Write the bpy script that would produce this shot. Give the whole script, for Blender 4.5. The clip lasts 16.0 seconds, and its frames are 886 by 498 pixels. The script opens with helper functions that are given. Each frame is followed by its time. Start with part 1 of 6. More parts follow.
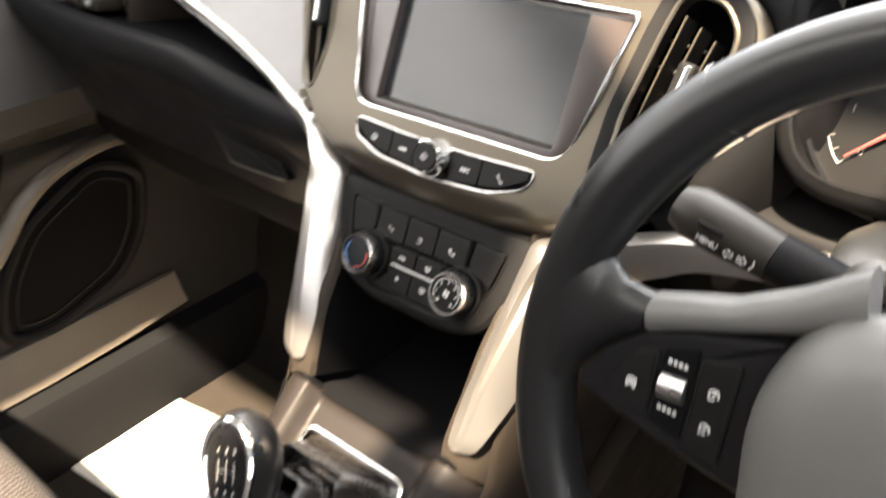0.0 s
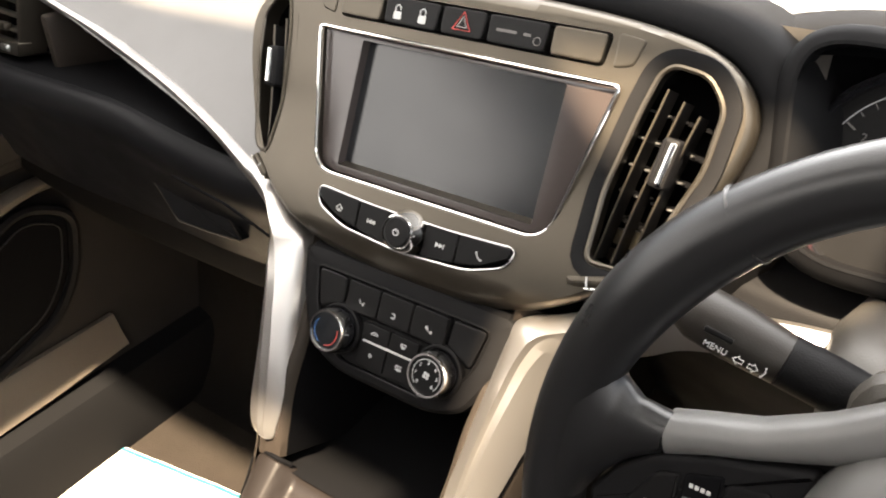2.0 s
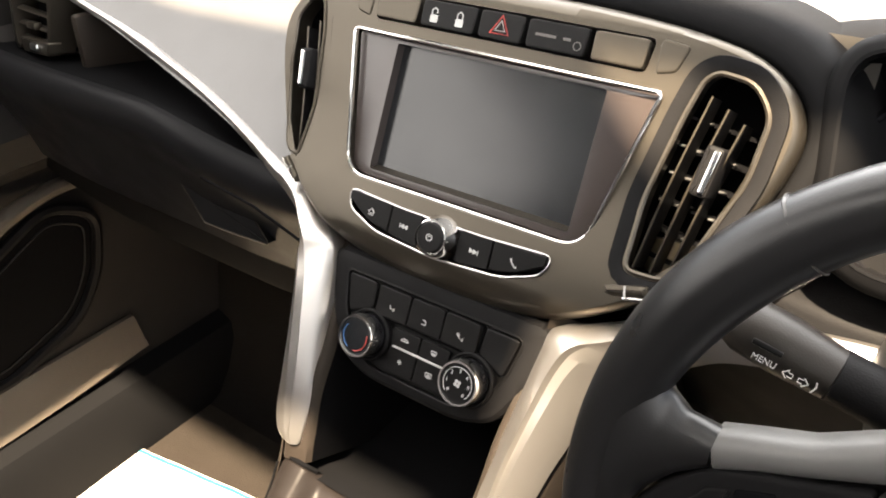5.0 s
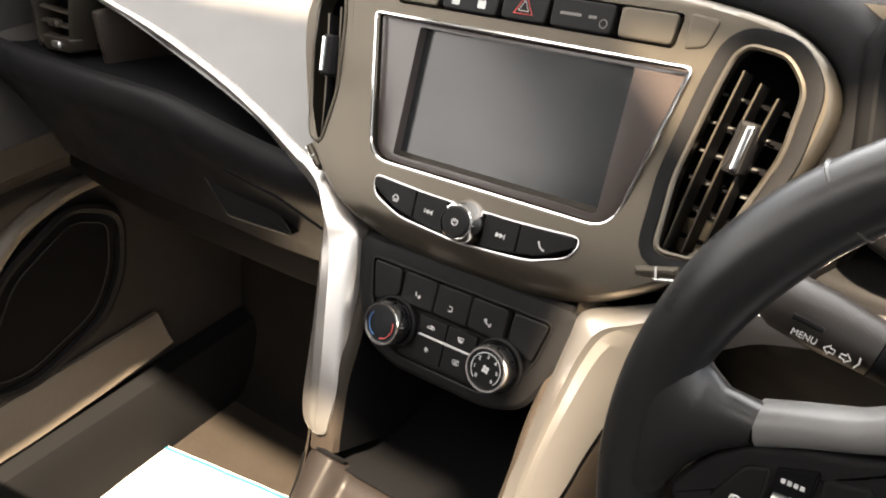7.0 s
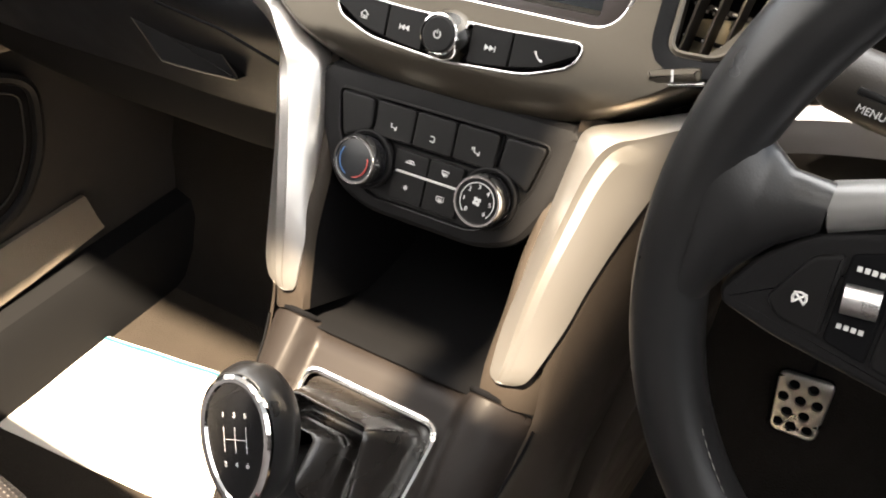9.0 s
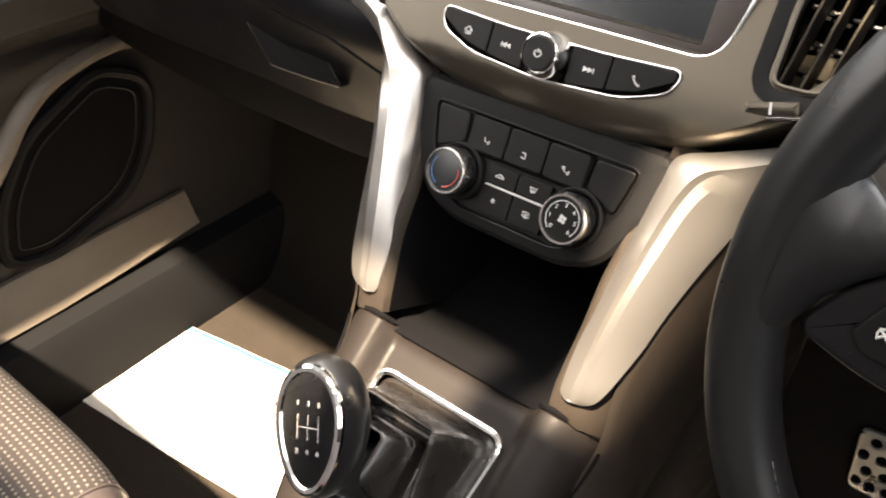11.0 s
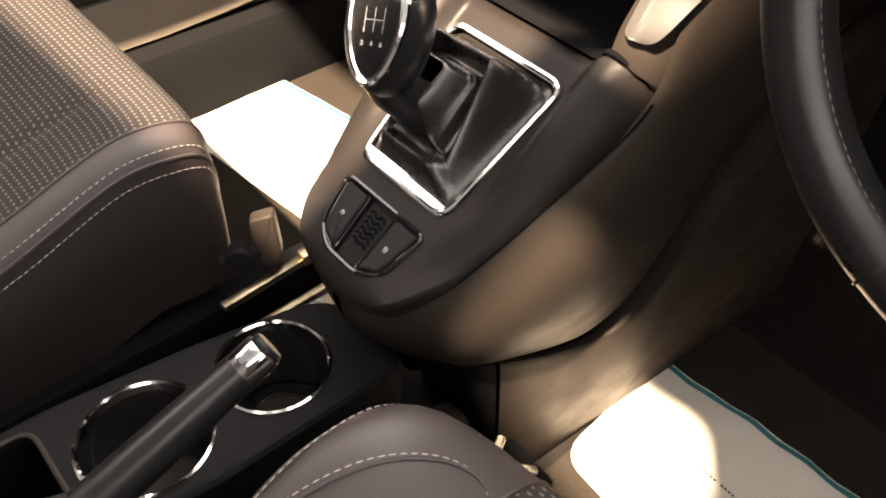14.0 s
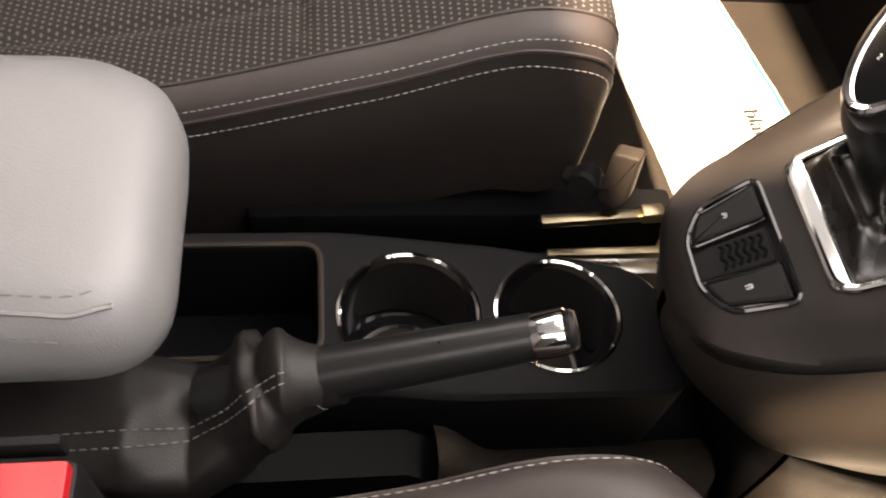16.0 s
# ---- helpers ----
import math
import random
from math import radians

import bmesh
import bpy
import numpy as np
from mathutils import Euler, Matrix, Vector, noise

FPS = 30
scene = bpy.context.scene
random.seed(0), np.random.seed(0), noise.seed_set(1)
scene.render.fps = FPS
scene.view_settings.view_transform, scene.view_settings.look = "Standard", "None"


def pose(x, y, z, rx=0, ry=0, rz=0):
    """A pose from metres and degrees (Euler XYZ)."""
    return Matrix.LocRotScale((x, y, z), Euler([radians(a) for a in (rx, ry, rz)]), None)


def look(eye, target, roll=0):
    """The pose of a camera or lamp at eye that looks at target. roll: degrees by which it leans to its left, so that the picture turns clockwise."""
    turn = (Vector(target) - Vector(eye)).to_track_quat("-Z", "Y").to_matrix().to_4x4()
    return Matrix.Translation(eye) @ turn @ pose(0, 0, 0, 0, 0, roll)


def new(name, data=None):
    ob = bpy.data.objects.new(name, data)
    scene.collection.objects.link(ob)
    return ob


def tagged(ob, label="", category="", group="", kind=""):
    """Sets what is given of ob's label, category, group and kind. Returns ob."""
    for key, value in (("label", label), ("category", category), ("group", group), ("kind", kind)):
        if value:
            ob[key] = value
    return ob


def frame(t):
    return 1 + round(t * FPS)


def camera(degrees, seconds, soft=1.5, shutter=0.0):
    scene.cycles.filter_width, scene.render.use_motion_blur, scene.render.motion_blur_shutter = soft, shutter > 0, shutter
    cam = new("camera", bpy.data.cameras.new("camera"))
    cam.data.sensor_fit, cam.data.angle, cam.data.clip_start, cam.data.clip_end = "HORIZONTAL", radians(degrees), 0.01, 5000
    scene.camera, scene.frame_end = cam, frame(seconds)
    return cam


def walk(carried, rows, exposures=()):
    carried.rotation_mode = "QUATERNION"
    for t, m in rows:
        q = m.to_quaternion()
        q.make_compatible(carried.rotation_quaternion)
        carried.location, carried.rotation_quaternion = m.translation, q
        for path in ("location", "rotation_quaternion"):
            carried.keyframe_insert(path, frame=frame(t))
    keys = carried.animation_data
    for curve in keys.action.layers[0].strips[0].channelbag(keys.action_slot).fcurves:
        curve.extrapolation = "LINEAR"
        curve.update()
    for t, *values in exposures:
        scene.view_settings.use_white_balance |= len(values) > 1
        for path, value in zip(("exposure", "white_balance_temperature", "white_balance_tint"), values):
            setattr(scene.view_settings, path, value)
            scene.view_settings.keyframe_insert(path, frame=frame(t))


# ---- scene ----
cam = camera(56.0, 16.0, soft=1.9, shutter=0.5)
PATH = [
    (0, (0.344, -0.427, 0.903), (-0.78, 0.86, -0.136), -1.7),
    (0.5, (0.285, -0.368, 0.927), (-0.691, 1.004, -0.152), -3.5),
    (1, (0.269, -0.382, 0.931), (-0.625, 1.029, -0.169), -1.5),
    (1.5, (0.28, -0.391, 0.939), (-0.63, 1.02, -0.148), -0.8),
    (2, (0.29, -0.402, 0.94), (-0.697, 0.971, -0.129), -1.6),
    (2.5, (0.29, -0.406, 0.94), (-0.723, 0.954, -0.12), -1.4),
    (3, (0.289, -0.407, 0.941), (-0.72, 0.955, -0.122), -1.3),
    (3.5, (0.284, -0.407, 0.94), (-0.723, 0.946, -0.135), -1.6),
    (4, (0.278, -0.404, 0.932), (-0.737, 0.944, -0.141), -1.4),
    (4.2, (0.278, -0.404, 0.938), (-0.728, 0.954, -0.131), -1.0),
    (6.5, (0.271, -0.408, 0.926), (-0.783, 0.942, -0.107), -2.3),
    (7, (0.272, -0.407, 0.924), (-0.783, 0.928, -0.128), -2.8),
    (7.5, (0.26, -0.404, 0.917), (-0.739, 0.922, -0.198), -3.0),
    (8, (0.247, -0.41, 0.872), (-0.71, 0.888, -0.311), -3.8),
    (8.5, (0.234, -0.402, 0.853), (-0.636, 0.903, -0.388), -2.8),
    (9, (0.23, -0.408, 0.858), (-0.613, 0.904, -0.394), -1.6),
    (9.2, (0.229, -0.409, 0.86), (-0.621, 0.903, -0.387), -1.5),
    (11.3, (0.24, -0.426, 0.855), (-0.837, 0.77, -0.332), -1.0),
    (11.5, (0.258, -0.43, 0.823), (-0.849, 0.73, -0.373), -1.3),
    (12, (0.29, -0.427, 0.78), (-0.794, 0.672, -0.491), -1.1),
    (12.5, (0.292, -0.463, 0.764), (-0.719, 0.673, -0.535), 4.6),
    (13, (0.306, -0.469, 0.757), (-0.764, 0.534, -0.603), 6.0),
    (13.5, (0.322, -0.476, 0.746), (-0.742, 0.492, -0.643), 5.2),
    (14, (0.328, -0.487, 0.749), (-0.722, 0.472, -0.657), 2.3),
    (14.5, (0.323, -0.492, 0.749), (-0.757, 0.391, -0.683), 2.7),
    (15, (0.257, -0.497, 0.734), (-0.853, 0.22, -0.767), 10.6),
    (15.5, (0.237, -0.493, 0.721), (-0.88, -0.031, -0.873), 16.2),
    (16, (0.234, -0.483, 0.725), (-0.869, -0.189, -0.917), 11.6),
]
EXPOSURES = [(0, 1.72, 6350, 10), (0.5, 1.45, 6350, 10), (1, 1.35, 6450, 11), (7.5, 1.38, 6450, 11), (8.5, 1.7, 6400, 10), (9.2, 1.7, 6400, 10), (11.3, 1.58, 6500, 12), (12.5, 1.58, 6650, 13), (13.5, 1.46, 6850, 15), (16, 1.38, 6850, 16)]
walk(cam, [(t, look(eye, target, roll)) for t, eye, target, roll in PATH], EXPOSURES)

# ---------------------------------------------------------------- light
world = bpy.data.worlds.new("showroom")
scene.world = world
world.use_nodes = True
wn, wl = world.node_tree.nodes, world.node_tree.links
# a hall that is brighter and warmer towards the lamp side, cooler towards the other
wt, wd, wr, wm = (wn.new("ShaderNode" + k) for k in ("TexCoord", "VectorMath", "MapRange", "Mix"))
wd.operation = "DOT_PRODUCT"
wd.inputs[1].default_value = (-0.20, -0.52, 0.83)
wl.new(wt.outputs["Generated"], wd.inputs[0])
wr.interpolation_type = "SMOOTHSTEP"
wr.inputs[1].default_value, wr.inputs[2].default_value = -0.3, 1.0
wl.new(wd.outputs["Value"], wr.inputs[0])
wm.data_type = "RGBA"
wm.inputs[6].default_value = (1.05, 1.18, 1.36, 1)
wm.inputs[7].default_value = (3.3, 3.1, 2.85, 1)
wl.new(wr.outputs[0], wm.inputs[0])
# the glazed front of the hall ahead of the windscreen
fd, fr, fs, fa = (wn.new("ShaderNode" + k) for k in ("VectorMath", "MapRange", "VectorMath", "VectorMath"))
fd.operation, fs.operation, fa.operation = "DOT_PRODUCT", "SCALE", "ADD"
fd.inputs[1].default_value = (0.0, 0.95, 0.30)
wl.new(wt.outputs["Generated"], fd.inputs[0])
fr.interpolation_type = "SMOOTHSTEP"
fr.inputs[1].default_value, fr.inputs[2].default_value = 0.45, 1.0
wl.new(fd.outputs["Value"], fr.inputs[0])
fs.inputs[0].default_value = (5.4, 5.2, 4.9)
wl.new(fr.outputs[0], fs.inputs[3])
wl.new(wm.outputs[2], fa.inputs[0])
wl.new(fs.outputs[0], fa.inputs[1])
wl.new(fa.outputs[0], wn["Background"].inputs[0])
wn["Background"].inputs[1].default_value = 0.85


spot = bpy.data.lights.new("sun_lamp", "SUN")
spot.energy, spot.color, spot.angle = 20.0, (1.0, 0.80, 0.56), radians(1.5)
new("sun_lamp", spot).matrix_world = look((0.15, -0.50, 1.0), (0, 0, 0))

# ---------------------------------------------------------------- materials


def material(name, base, rough=0.5, metal=0.0, grain=0.0, scale=400.0, vary=0.0, spec=0.5, coat=0.0, wear=0.0):
    m = bpy.data.materials.new(name)
    m.use_nodes = True
    nt = m.node_tree
    b = nt.nodes["Principled BSDF"]
    b.inputs["Base Color"].default_value = (*base, 1)
    b.inputs["Roughness"].default_value = rough
    b.inputs["Metallic"].default_value = metal
    b.inputs["Specular IOR Level"].default_value = spec
    b.inputs["Coat Weight"].default_value = coat
    tc = nt.nodes.new("ShaderNodeTexCoord")
    if vary:
        n = nt.nodes.new("ShaderNodeTexNoise")
        n.inputs["Scale"].default_value = 14
        n.inputs["Detail"].default_value = 6
        nt.links.new(tc.outputs["Object"], n.inputs["Vector"])
        mix = nt.nodes.new("ShaderNodeMix")
        mix.data_type = "RGBA"
        mix.inputs[6].default_value = (*[c * (1 - vary) for c in base], 1)
        mix.inputs[7].default_value = (*[min(1, c * (1 + vary)) for c in base], 1)
        nt.links.new(n.outputs["Fac"], mix.inputs[0])
        nt.links.new(mix.outputs[2], b.inputs["Base Color"])
    if wear:
        n = nt.nodes.new("ShaderNodeTexNoise")
        n.inputs["Scale"].default_value = 30
        n.inputs["Detail"].default_value = 8
        nt.links.new(tc.outputs["Object"], n.inputs["Vector"])
        mr = nt.nodes.new("ShaderNodeMapRange")
        mr.inputs[1].default_value, mr.inputs[2].default_value = 0.3, 0.7
        mr.inputs[3].default_value, mr.inputs[4].default_value = max(0.02, rough - wear), min(1, rough + wear)
        nt.links.new(n.outputs["Fac"], mr.inputs[0])
        nt.links.new(mr.outputs[0], b.inputs["Roughness"])
    if grain:
        v = nt.nodes.new("ShaderNodeTexVoronoi")
        v.inputs["Scale"].default_value = scale
        nt.links.new(tc.outputs["Object"], v.inputs["Vector"])
        n = nt.nodes.new("ShaderNodeTexNoise")
        n.inputs["Scale"].default_value = scale * 0.2
        n.inputs["Detail"].default_value = 5
        nt.links.new(tc.outputs["Object"], n.inputs["Vector"])
        add = nt.nodes.new("ShaderNodeMath")
        add.operation = "ADD"
        nt.links.new(v.outputs["Distance"], add.inputs[0])
        nt.links.new(n.outputs["Fac"], add.inputs[1])
        bump = nt.nodes.new("ShaderNodeBump")
        bump.inputs["Strength"].default_value = grain
        bump.inputs["Distance"].default_value = 0.0006
        nt.links.new(add.outputs[0], bump.inputs["Height"])
        nt.links.new(bump.outputs[0], b.inputs["Normal"])
    return m


def woven(name, base, dot, pitch):
    """Seat cloth with rows of small pale dots on a dark ribbed ground."""
    m = material(name, base, 0.95, spec=0.2)
    nt = m.node_tree
    b = nt.nodes["Principled BSDF"]
    tc = nt.nodes.new("ShaderNodeTexCoord")
    sep = nt.nodes.new("ShaderNodeSeparateXYZ")
    nt.links.new(tc.outputs["UV"], sep.inputs[0])

    def math_node(op, a, c=None):
        n = nt.nodes.new("ShaderNodeMath")
        n.operation = op
        for i, v in enumerate((a, c)):
            if v is None:
                continue
            if isinstance(v, (int, float)):
                n.inputs[i].default_value = v
            else:
                nt.links.new(v, n.inputs[i])
        return n.outputs[0]
    row = math_node("MULTIPLY", sep.outputs[1], 1 / pitch)
    odd = math_node("MULTIPLY", math_node("MODULO", math_node("FLOOR", row), 2.0), 0.5)
    col = math_node("ADD", math_node("MULTIPLY", sep.outputs[0], 1 / pitch), odd)
    fx = math_node("SUBTRACT", math_node("FRACT", col), 0.5)
    fy = math_node("SUBTRACT", math_node("FRACT", row), 0.5)
    d = math_node("SQRT", math_node("ADD", math_node("MULTIPLY", fx, fx), math_node("MULTIPLY", math_node("MULTIPLY", fy, fy), 2.0)))
    n = nt.nodes.new("ShaderNodeTexNoise")
    n.inputs["Scale"].default_value = 260
    nt.links.new(tc.outputs["Object"], n.inputs["Vector"])
    mask = nt.nodes.new("ShaderNodeMapRange")
    nt.links.new(math_node("ADD", d, math_node("MULTIPLY", n.outputs["Fac"], 0.1)), mask.inputs[0])
    for i, v in enumerate((0.22, 0.36, 1.0, 0.0)):
        mask.inputs[i + 1].default_value = v
    mix = nt.nodes.new("ShaderNodeMix")
    mix.data_type = "RGBA"
    mix.inputs[6].default_value = (*base, 1)
    mix.inputs[7].default_value = (*dot, 1)
    nt.links.new(mask.outputs[0], mix.inputs[0])
    nt.links.new(mix.outputs[2], b.inputs["Base Color"])
    bump = nt.nodes.new("ShaderNodeBump")
    bump.inputs["Strength"].default_value = 0.6
    bump.inputs["Distance"].default_value = 0.0008
    nt.links.new(math_node("ADD", mask.outputs[0], n.outputs["Fac"]), bump.inputs["Height"])
    nt.links.new(bump.outputs[0], b.inputs["Normal"])
    return m


SOFT = material("soft_black_plastic", (0.0070, 0.0068, 0.0071), 0.54, grain=0.15, scale=1100, vary=0.12, wear=0.08, spec=0.08)
PLATEBLACK = material("gear_plate_plastic", (0.0125, 0.0104, 0.0095), 0.46, grain=0.10, scale=1200, vary=0.10, wear=0.10, spec=0.12)
FLANK = material("console_plastic", (0.0235, 0.0190, 0.0155), 0.50, grain=0.14, scale=1200, vary=0.10, wear=0.08, spec=0.10)
DOORTRIM = material("door_panel_plastic", (0.0150, 0.0136, 0.0126), 0.55, grain=0.25, scale=900, vary=0.12, wear=0.08, spec=0.15)
DASH = material("dash_upper_skin", (0.0620, 0.0590, 0.0570), 0.36, grain=0.12, scale=1100, vary=0.06, wear=0.06, spec=0.40)
# near-black, almost without gloss: dark plastic, and shade painted into recesses
DARK = material("dark_plastic_and_shade", (0.004, 0.004, 0.0044), 0.8, vary=0.2, spec=0.02)
SATIN = material("satin_graphite_paint", (0.0700, 0.0610, 0.0480), 0.36, metal=0.80, grain=0.04, scale=2500, vary=0.04, wear=0.03, spec=0.4)
SILVER = material("satin_silver_paint", (0.4300, 0.4100, 0.3850), 0.32, metal=0.90, grain=0.03, scale=3000)
CHROME = material("chrome", (0.82, 0.81, 0.79), 0.08, metal=1.0, wear=0.03)
BRASSY = material("passivated_steel", (0.2200, 0.1850, 0.1250), 0.34, metal=1.0, wear=0.08)
GLOSS = material("gloss_black", (0.008, 0.008, 0.009), 0.06, wear=0.02, coat=0.3)
BUTTON = material("button_black", (0.0065, 0.0063, 0.0064), 0.40, grain=0.05, scale=2500, vary=0.1, spec=0.12)
GLASS = material("display_glass", (0.007, 0.008, 0.0095), 0.20, spec=0.5, wear=0.03)
BEZEL = material("screen_surround", (0.035, 0.028, 0.026), 0.22, wear=0.04)
SKIN = material("soft_gaiter_leather", (0.0105, 0.0094, 0.0090), 0.46, grain=0.16, scale=900, vary=0.15, wear=0.08, spec=0.24)
LEATHER = material("black_leather", (0.0078, 0.0077, 0.0080), 0.32, grain=0.06, scale=1100, vary=0.12, wear=0.05, spec=0.36)
BOOT = material("gaiter_leather", (0.0120, 0.0105, 0.0095), 0.27, grain=0.14, scale=900, vary=0.15, wear=0.1, spec=0.6)
# darker copy of the seat leatherette, for the shaded seat sides
VINYL_SHADED = material("seat_leatherette_shaded", (0.0195, 0.0157, 0.0146), 0.50, grain=0.14, scale=1200, vary=0.10, wear=0.06, spec=0.22)
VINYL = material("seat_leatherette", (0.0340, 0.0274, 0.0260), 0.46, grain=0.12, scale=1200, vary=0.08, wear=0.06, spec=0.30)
PALE = material("armrest_leatherette", (0.125, 0.122, 0.122), 0.48, grain=0.16, scale=900, vary=0.06, wear=0.05)
CLOTH = woven("dotted_seat_cloth", (0.021, 0.0178, 0.0165), (0.105, 0.092, 0.082), 0.0062)
THREAD = material("pale_thread", (0.30, 0.28, 0.26), 0.8)
DARKTHREAD = material("grey_thread", (0.10, 0.095, 0.09), 0.8)
CARPET = material("floor_carpet", (0.0090, 0.0080, 0.0074), 0.98, grain=1.0, scale=500, vary=0.35, spec=0.1)
PAPER = material("white_paper", (0.5800, 0.5400, 0.4850), 0.75, vary=0.02, spec=0.3)
TEAL = material("teal_print", (0.008, 0.12, 0.14), 0.7)
INK = material("black_ink", (0.015, 0.015, 0.015), 0.7)
WHITE = material("white_marking", (0.42, 0.42, 0.41), 0.6)
REDMARK = material("red_marking", (0.45, 0.05, 0.04), 0.5)
BLUEMARK = material("blue_marking", (0.04, 0.12, 0.30), 0.5)
RED = material("red_buckle_plastic", (0.30, 0.008, 0.012), 0.35, vary=0.05)
STEEL = material("brushed_steel", (0.62, 0.61, 0.60), 0.30, metal=1.0, grain=0.1, scale=1500, wear=0.06)
MAT = material("brown_floor_mat", (0.0200, 0.0164, 0.0132), 0.98, grain=1.0, scale=450, vary=0.3, spec=0.1)
PLATEGREY = material("satin_grey_spoke", (0.0780, 0.0760, 0.0730), 0.44, grain=0.04, scale=2500, vary=0.04, wear=0.06)
CHEEK = material("grey_fascia_skin", (0.0500, 0.0450, 0.0380), 0.42, grain=0.15, scale=1100, vary=0.06, wear=0.06)
STALK = material("stalk_plastic", (0.0190, 0.0165, 0.0142), 0.42, grain=0.08, scale=1100, vary=0.06, wear=0.06, spec=0.25)
TOPSKIN = material("dash_top_skin", (0.16, 0.155, 0.148), 0.25, grain=0.08, scale=900, vary=0.06, wear=0.05)
# black of the trays, also given to surfaces that should look shaded
TRAY = material("tray_and_shade_black", (0.005, 0.005, 0.0054), 0.62, grain=0.1, scale=1200, vary=0.1, spec=0.06)
LOWDASH = material("lower_dash_skin", (0.0085, 0.0085, 0.0092), 0.38, grain=0.08, scale=1100, vary=0.1, wear=0.06, spec=0.06)
# door plastic lightened to tan where sun strikes its edges
TRIMLIT = material("door_trim_sunlit_tan", (0.0850, 0.0700, 0.0540), 0.55, grain=0.4, scale=700, vary=0.1)
REAR = material("dark_rear_trim", (0.050, 0.045, 0.042), 0.9, grain=0.3, scale=400, vary=0.15, spec=0.2)
ROOF = material("roof_lining", (0.60, 0.575, 0.53), 0.95, grain=0.3, scale=500, vary=0.04)

# ---------------------------------------------------------------- mesh tools


def thing(name, label, category, group="", kind="", at=(0, 0, 0)):
    ob = new(name)
    ob.location = at
    ob.empty_display_size = 0.05
    return tagged(ob, label, category, group, kind)


def part(name, bm, mat, parent=None, label="", sharp=30, kind="", fair=None):
    """Link a bmesh as one object. fair: a plate's (frame, relief), whose front is shaded as the smooth surface that it is."""
    bmesh.ops.recalc_face_normals(bm, faces=bm.faces)
    me = bpy.data.meshes.new(name)
    for f in bm.faces:
        f.smooth = True
    bm.to_mesh(me)
    bm.free()
    me.set_sharp_from_angle(angle=radians(sharp))
    me.materials.append(mat)
    if fair:
        m, relief = fair
        inv, rot, e = m.inverted(), m.to_3x3(), 0.002
        nrm = [Vector((0, 0, 0))] * len(me.loops)
        for p in me.polygons:
            if p.normal.dot(rot @ Vector((0, 0, 1))) > 0.80:
                for li in p.loop_indices:
                    q = inv @ me.vertices[me.loops[li].vertex_index].co
                    gu = (relief(q.x + e, q.y) - relief(q.x - e, q.y)) / (2 * e)
                    gv = (relief(q.x, q.y + e) - relief(q.x, q.y - e)) / (2 * e)
                    nrm[li] = (rot @ Vector((-gu, -gv, 1))).normalized()
        me.normals_split_custom_set([tuple(n) for n in nrm])
    ob = new(name, me)
    if parent:
        ob.parent = parent
        ob.matrix_parent_inverse = Matrix.Translation(-parent.location)
    if label:
        ob["label"] = label
    if kind:
        ob["kind"] = kind
    return ob


def chaikin(pts, n=2, closed=True):
    for _ in range(n):
        out = [] if closed else [pts[0]]
        m = len(pts)
        for i in range(m if closed else m - 1):
            a, b = Vector(pts[i]), Vector(pts[(i + 1) % m])
            out += [a.lerp(b, 0.25), a.lerp(b, 0.75)]
        if not closed:
            out.append(pts[-1])
        pts = out
    return [Vector(p) for p in pts]


def rounded(pts, r, n=5):
    """Corners of a flat outline, rounded by r."""
    out = []
    m = len(pts)
    for i in range(m):
        p, a, b = Vector(pts[i]), Vector(pts[i - 1]), Vector(pts[(i + 1) % m])
        rr = r[i] if isinstance(r, (list, tuple)) else r
        rr = min(rr, (a - p).length * 0.48, (b - p).length * 0.48)
        s, e = p + (a - p).normalized() * rr, p + (b - p).normalized() * rr
        for k in range(n + 1):
            t = k / n
            out.append(s * (1 - t) ** 2 + p * 2 * t * (1 - t) + e * t * t)
    return out


def mirror2(pts):
    """Right half of an outline (top to bottom) made whole."""
    return [(u, v) for u, v in pts] + [(-u, v) for u, v in reversed(pts) if abs(u) > 1e-6]


def inset(pts, d):
    """An outline moved inwards by d."""
    m = len(pts)
    area = sum(pts[i][0] * pts[(i + 1) % m][1] - pts[(i + 1) % m][0] * pts[i][1] for i in range(m))
    sg = 1 if area > 0 else -1
    out = []
    for i in range(m):
        a, p, b = (Vector(pts[k][:2]) for k in (i - 1, i, (i + 1) % m))
        t = (b - a)
        t.normalize()
        out.append(Vector((p.x - t.y * d * sg, p.y + t.x * d * sg)))
    return out


def ring(bm, pts, m, d):
    f = d if callable(d) else (lambda u, v: d)
    return [bm.verts.new(m @ Vector((p[0], p[1], f(p[0], p[1])))) for p in pts]


def bridge(bm, a, b):
    n = len(a)
    for i in range(n):
        bm.faces.new((a[i], a[(i + 1) % n], b[(i + 1) % n], b[i]))


def slab(pts, m, d0, d1, bevel=0.001, steps=2, bm=None, cap_back=True):
    """A flat outline made into a plate from depth d0 (back) to d1 (front), with a rounded front edge."""
    bm = bm or bmesh.new()
    rings = [ring(bm, pts, m, d0), ring(bm, pts, m, d1 - bevel)]
    for k in range(1, steps + 1):
        a = k / steps * math.pi / 2
        rings.append(ring(bm, inset(pts, bevel * (1 - math.cos(a))), m, d1 - bevel + bevel * math.sin(a)))
    for a, b in zip(rings, rings[1:]):
        bridge(bm, a, b)
    inner = inset(pts, bevel * 1.2)
    rings.append(ring(bm, inner, m, d1))
    bridge(bm, rings[-2], rings[-1])
    bm.faces.new(rings[-1])
    if cap_back:
        bm.faces.new(rings[0])
    return bm


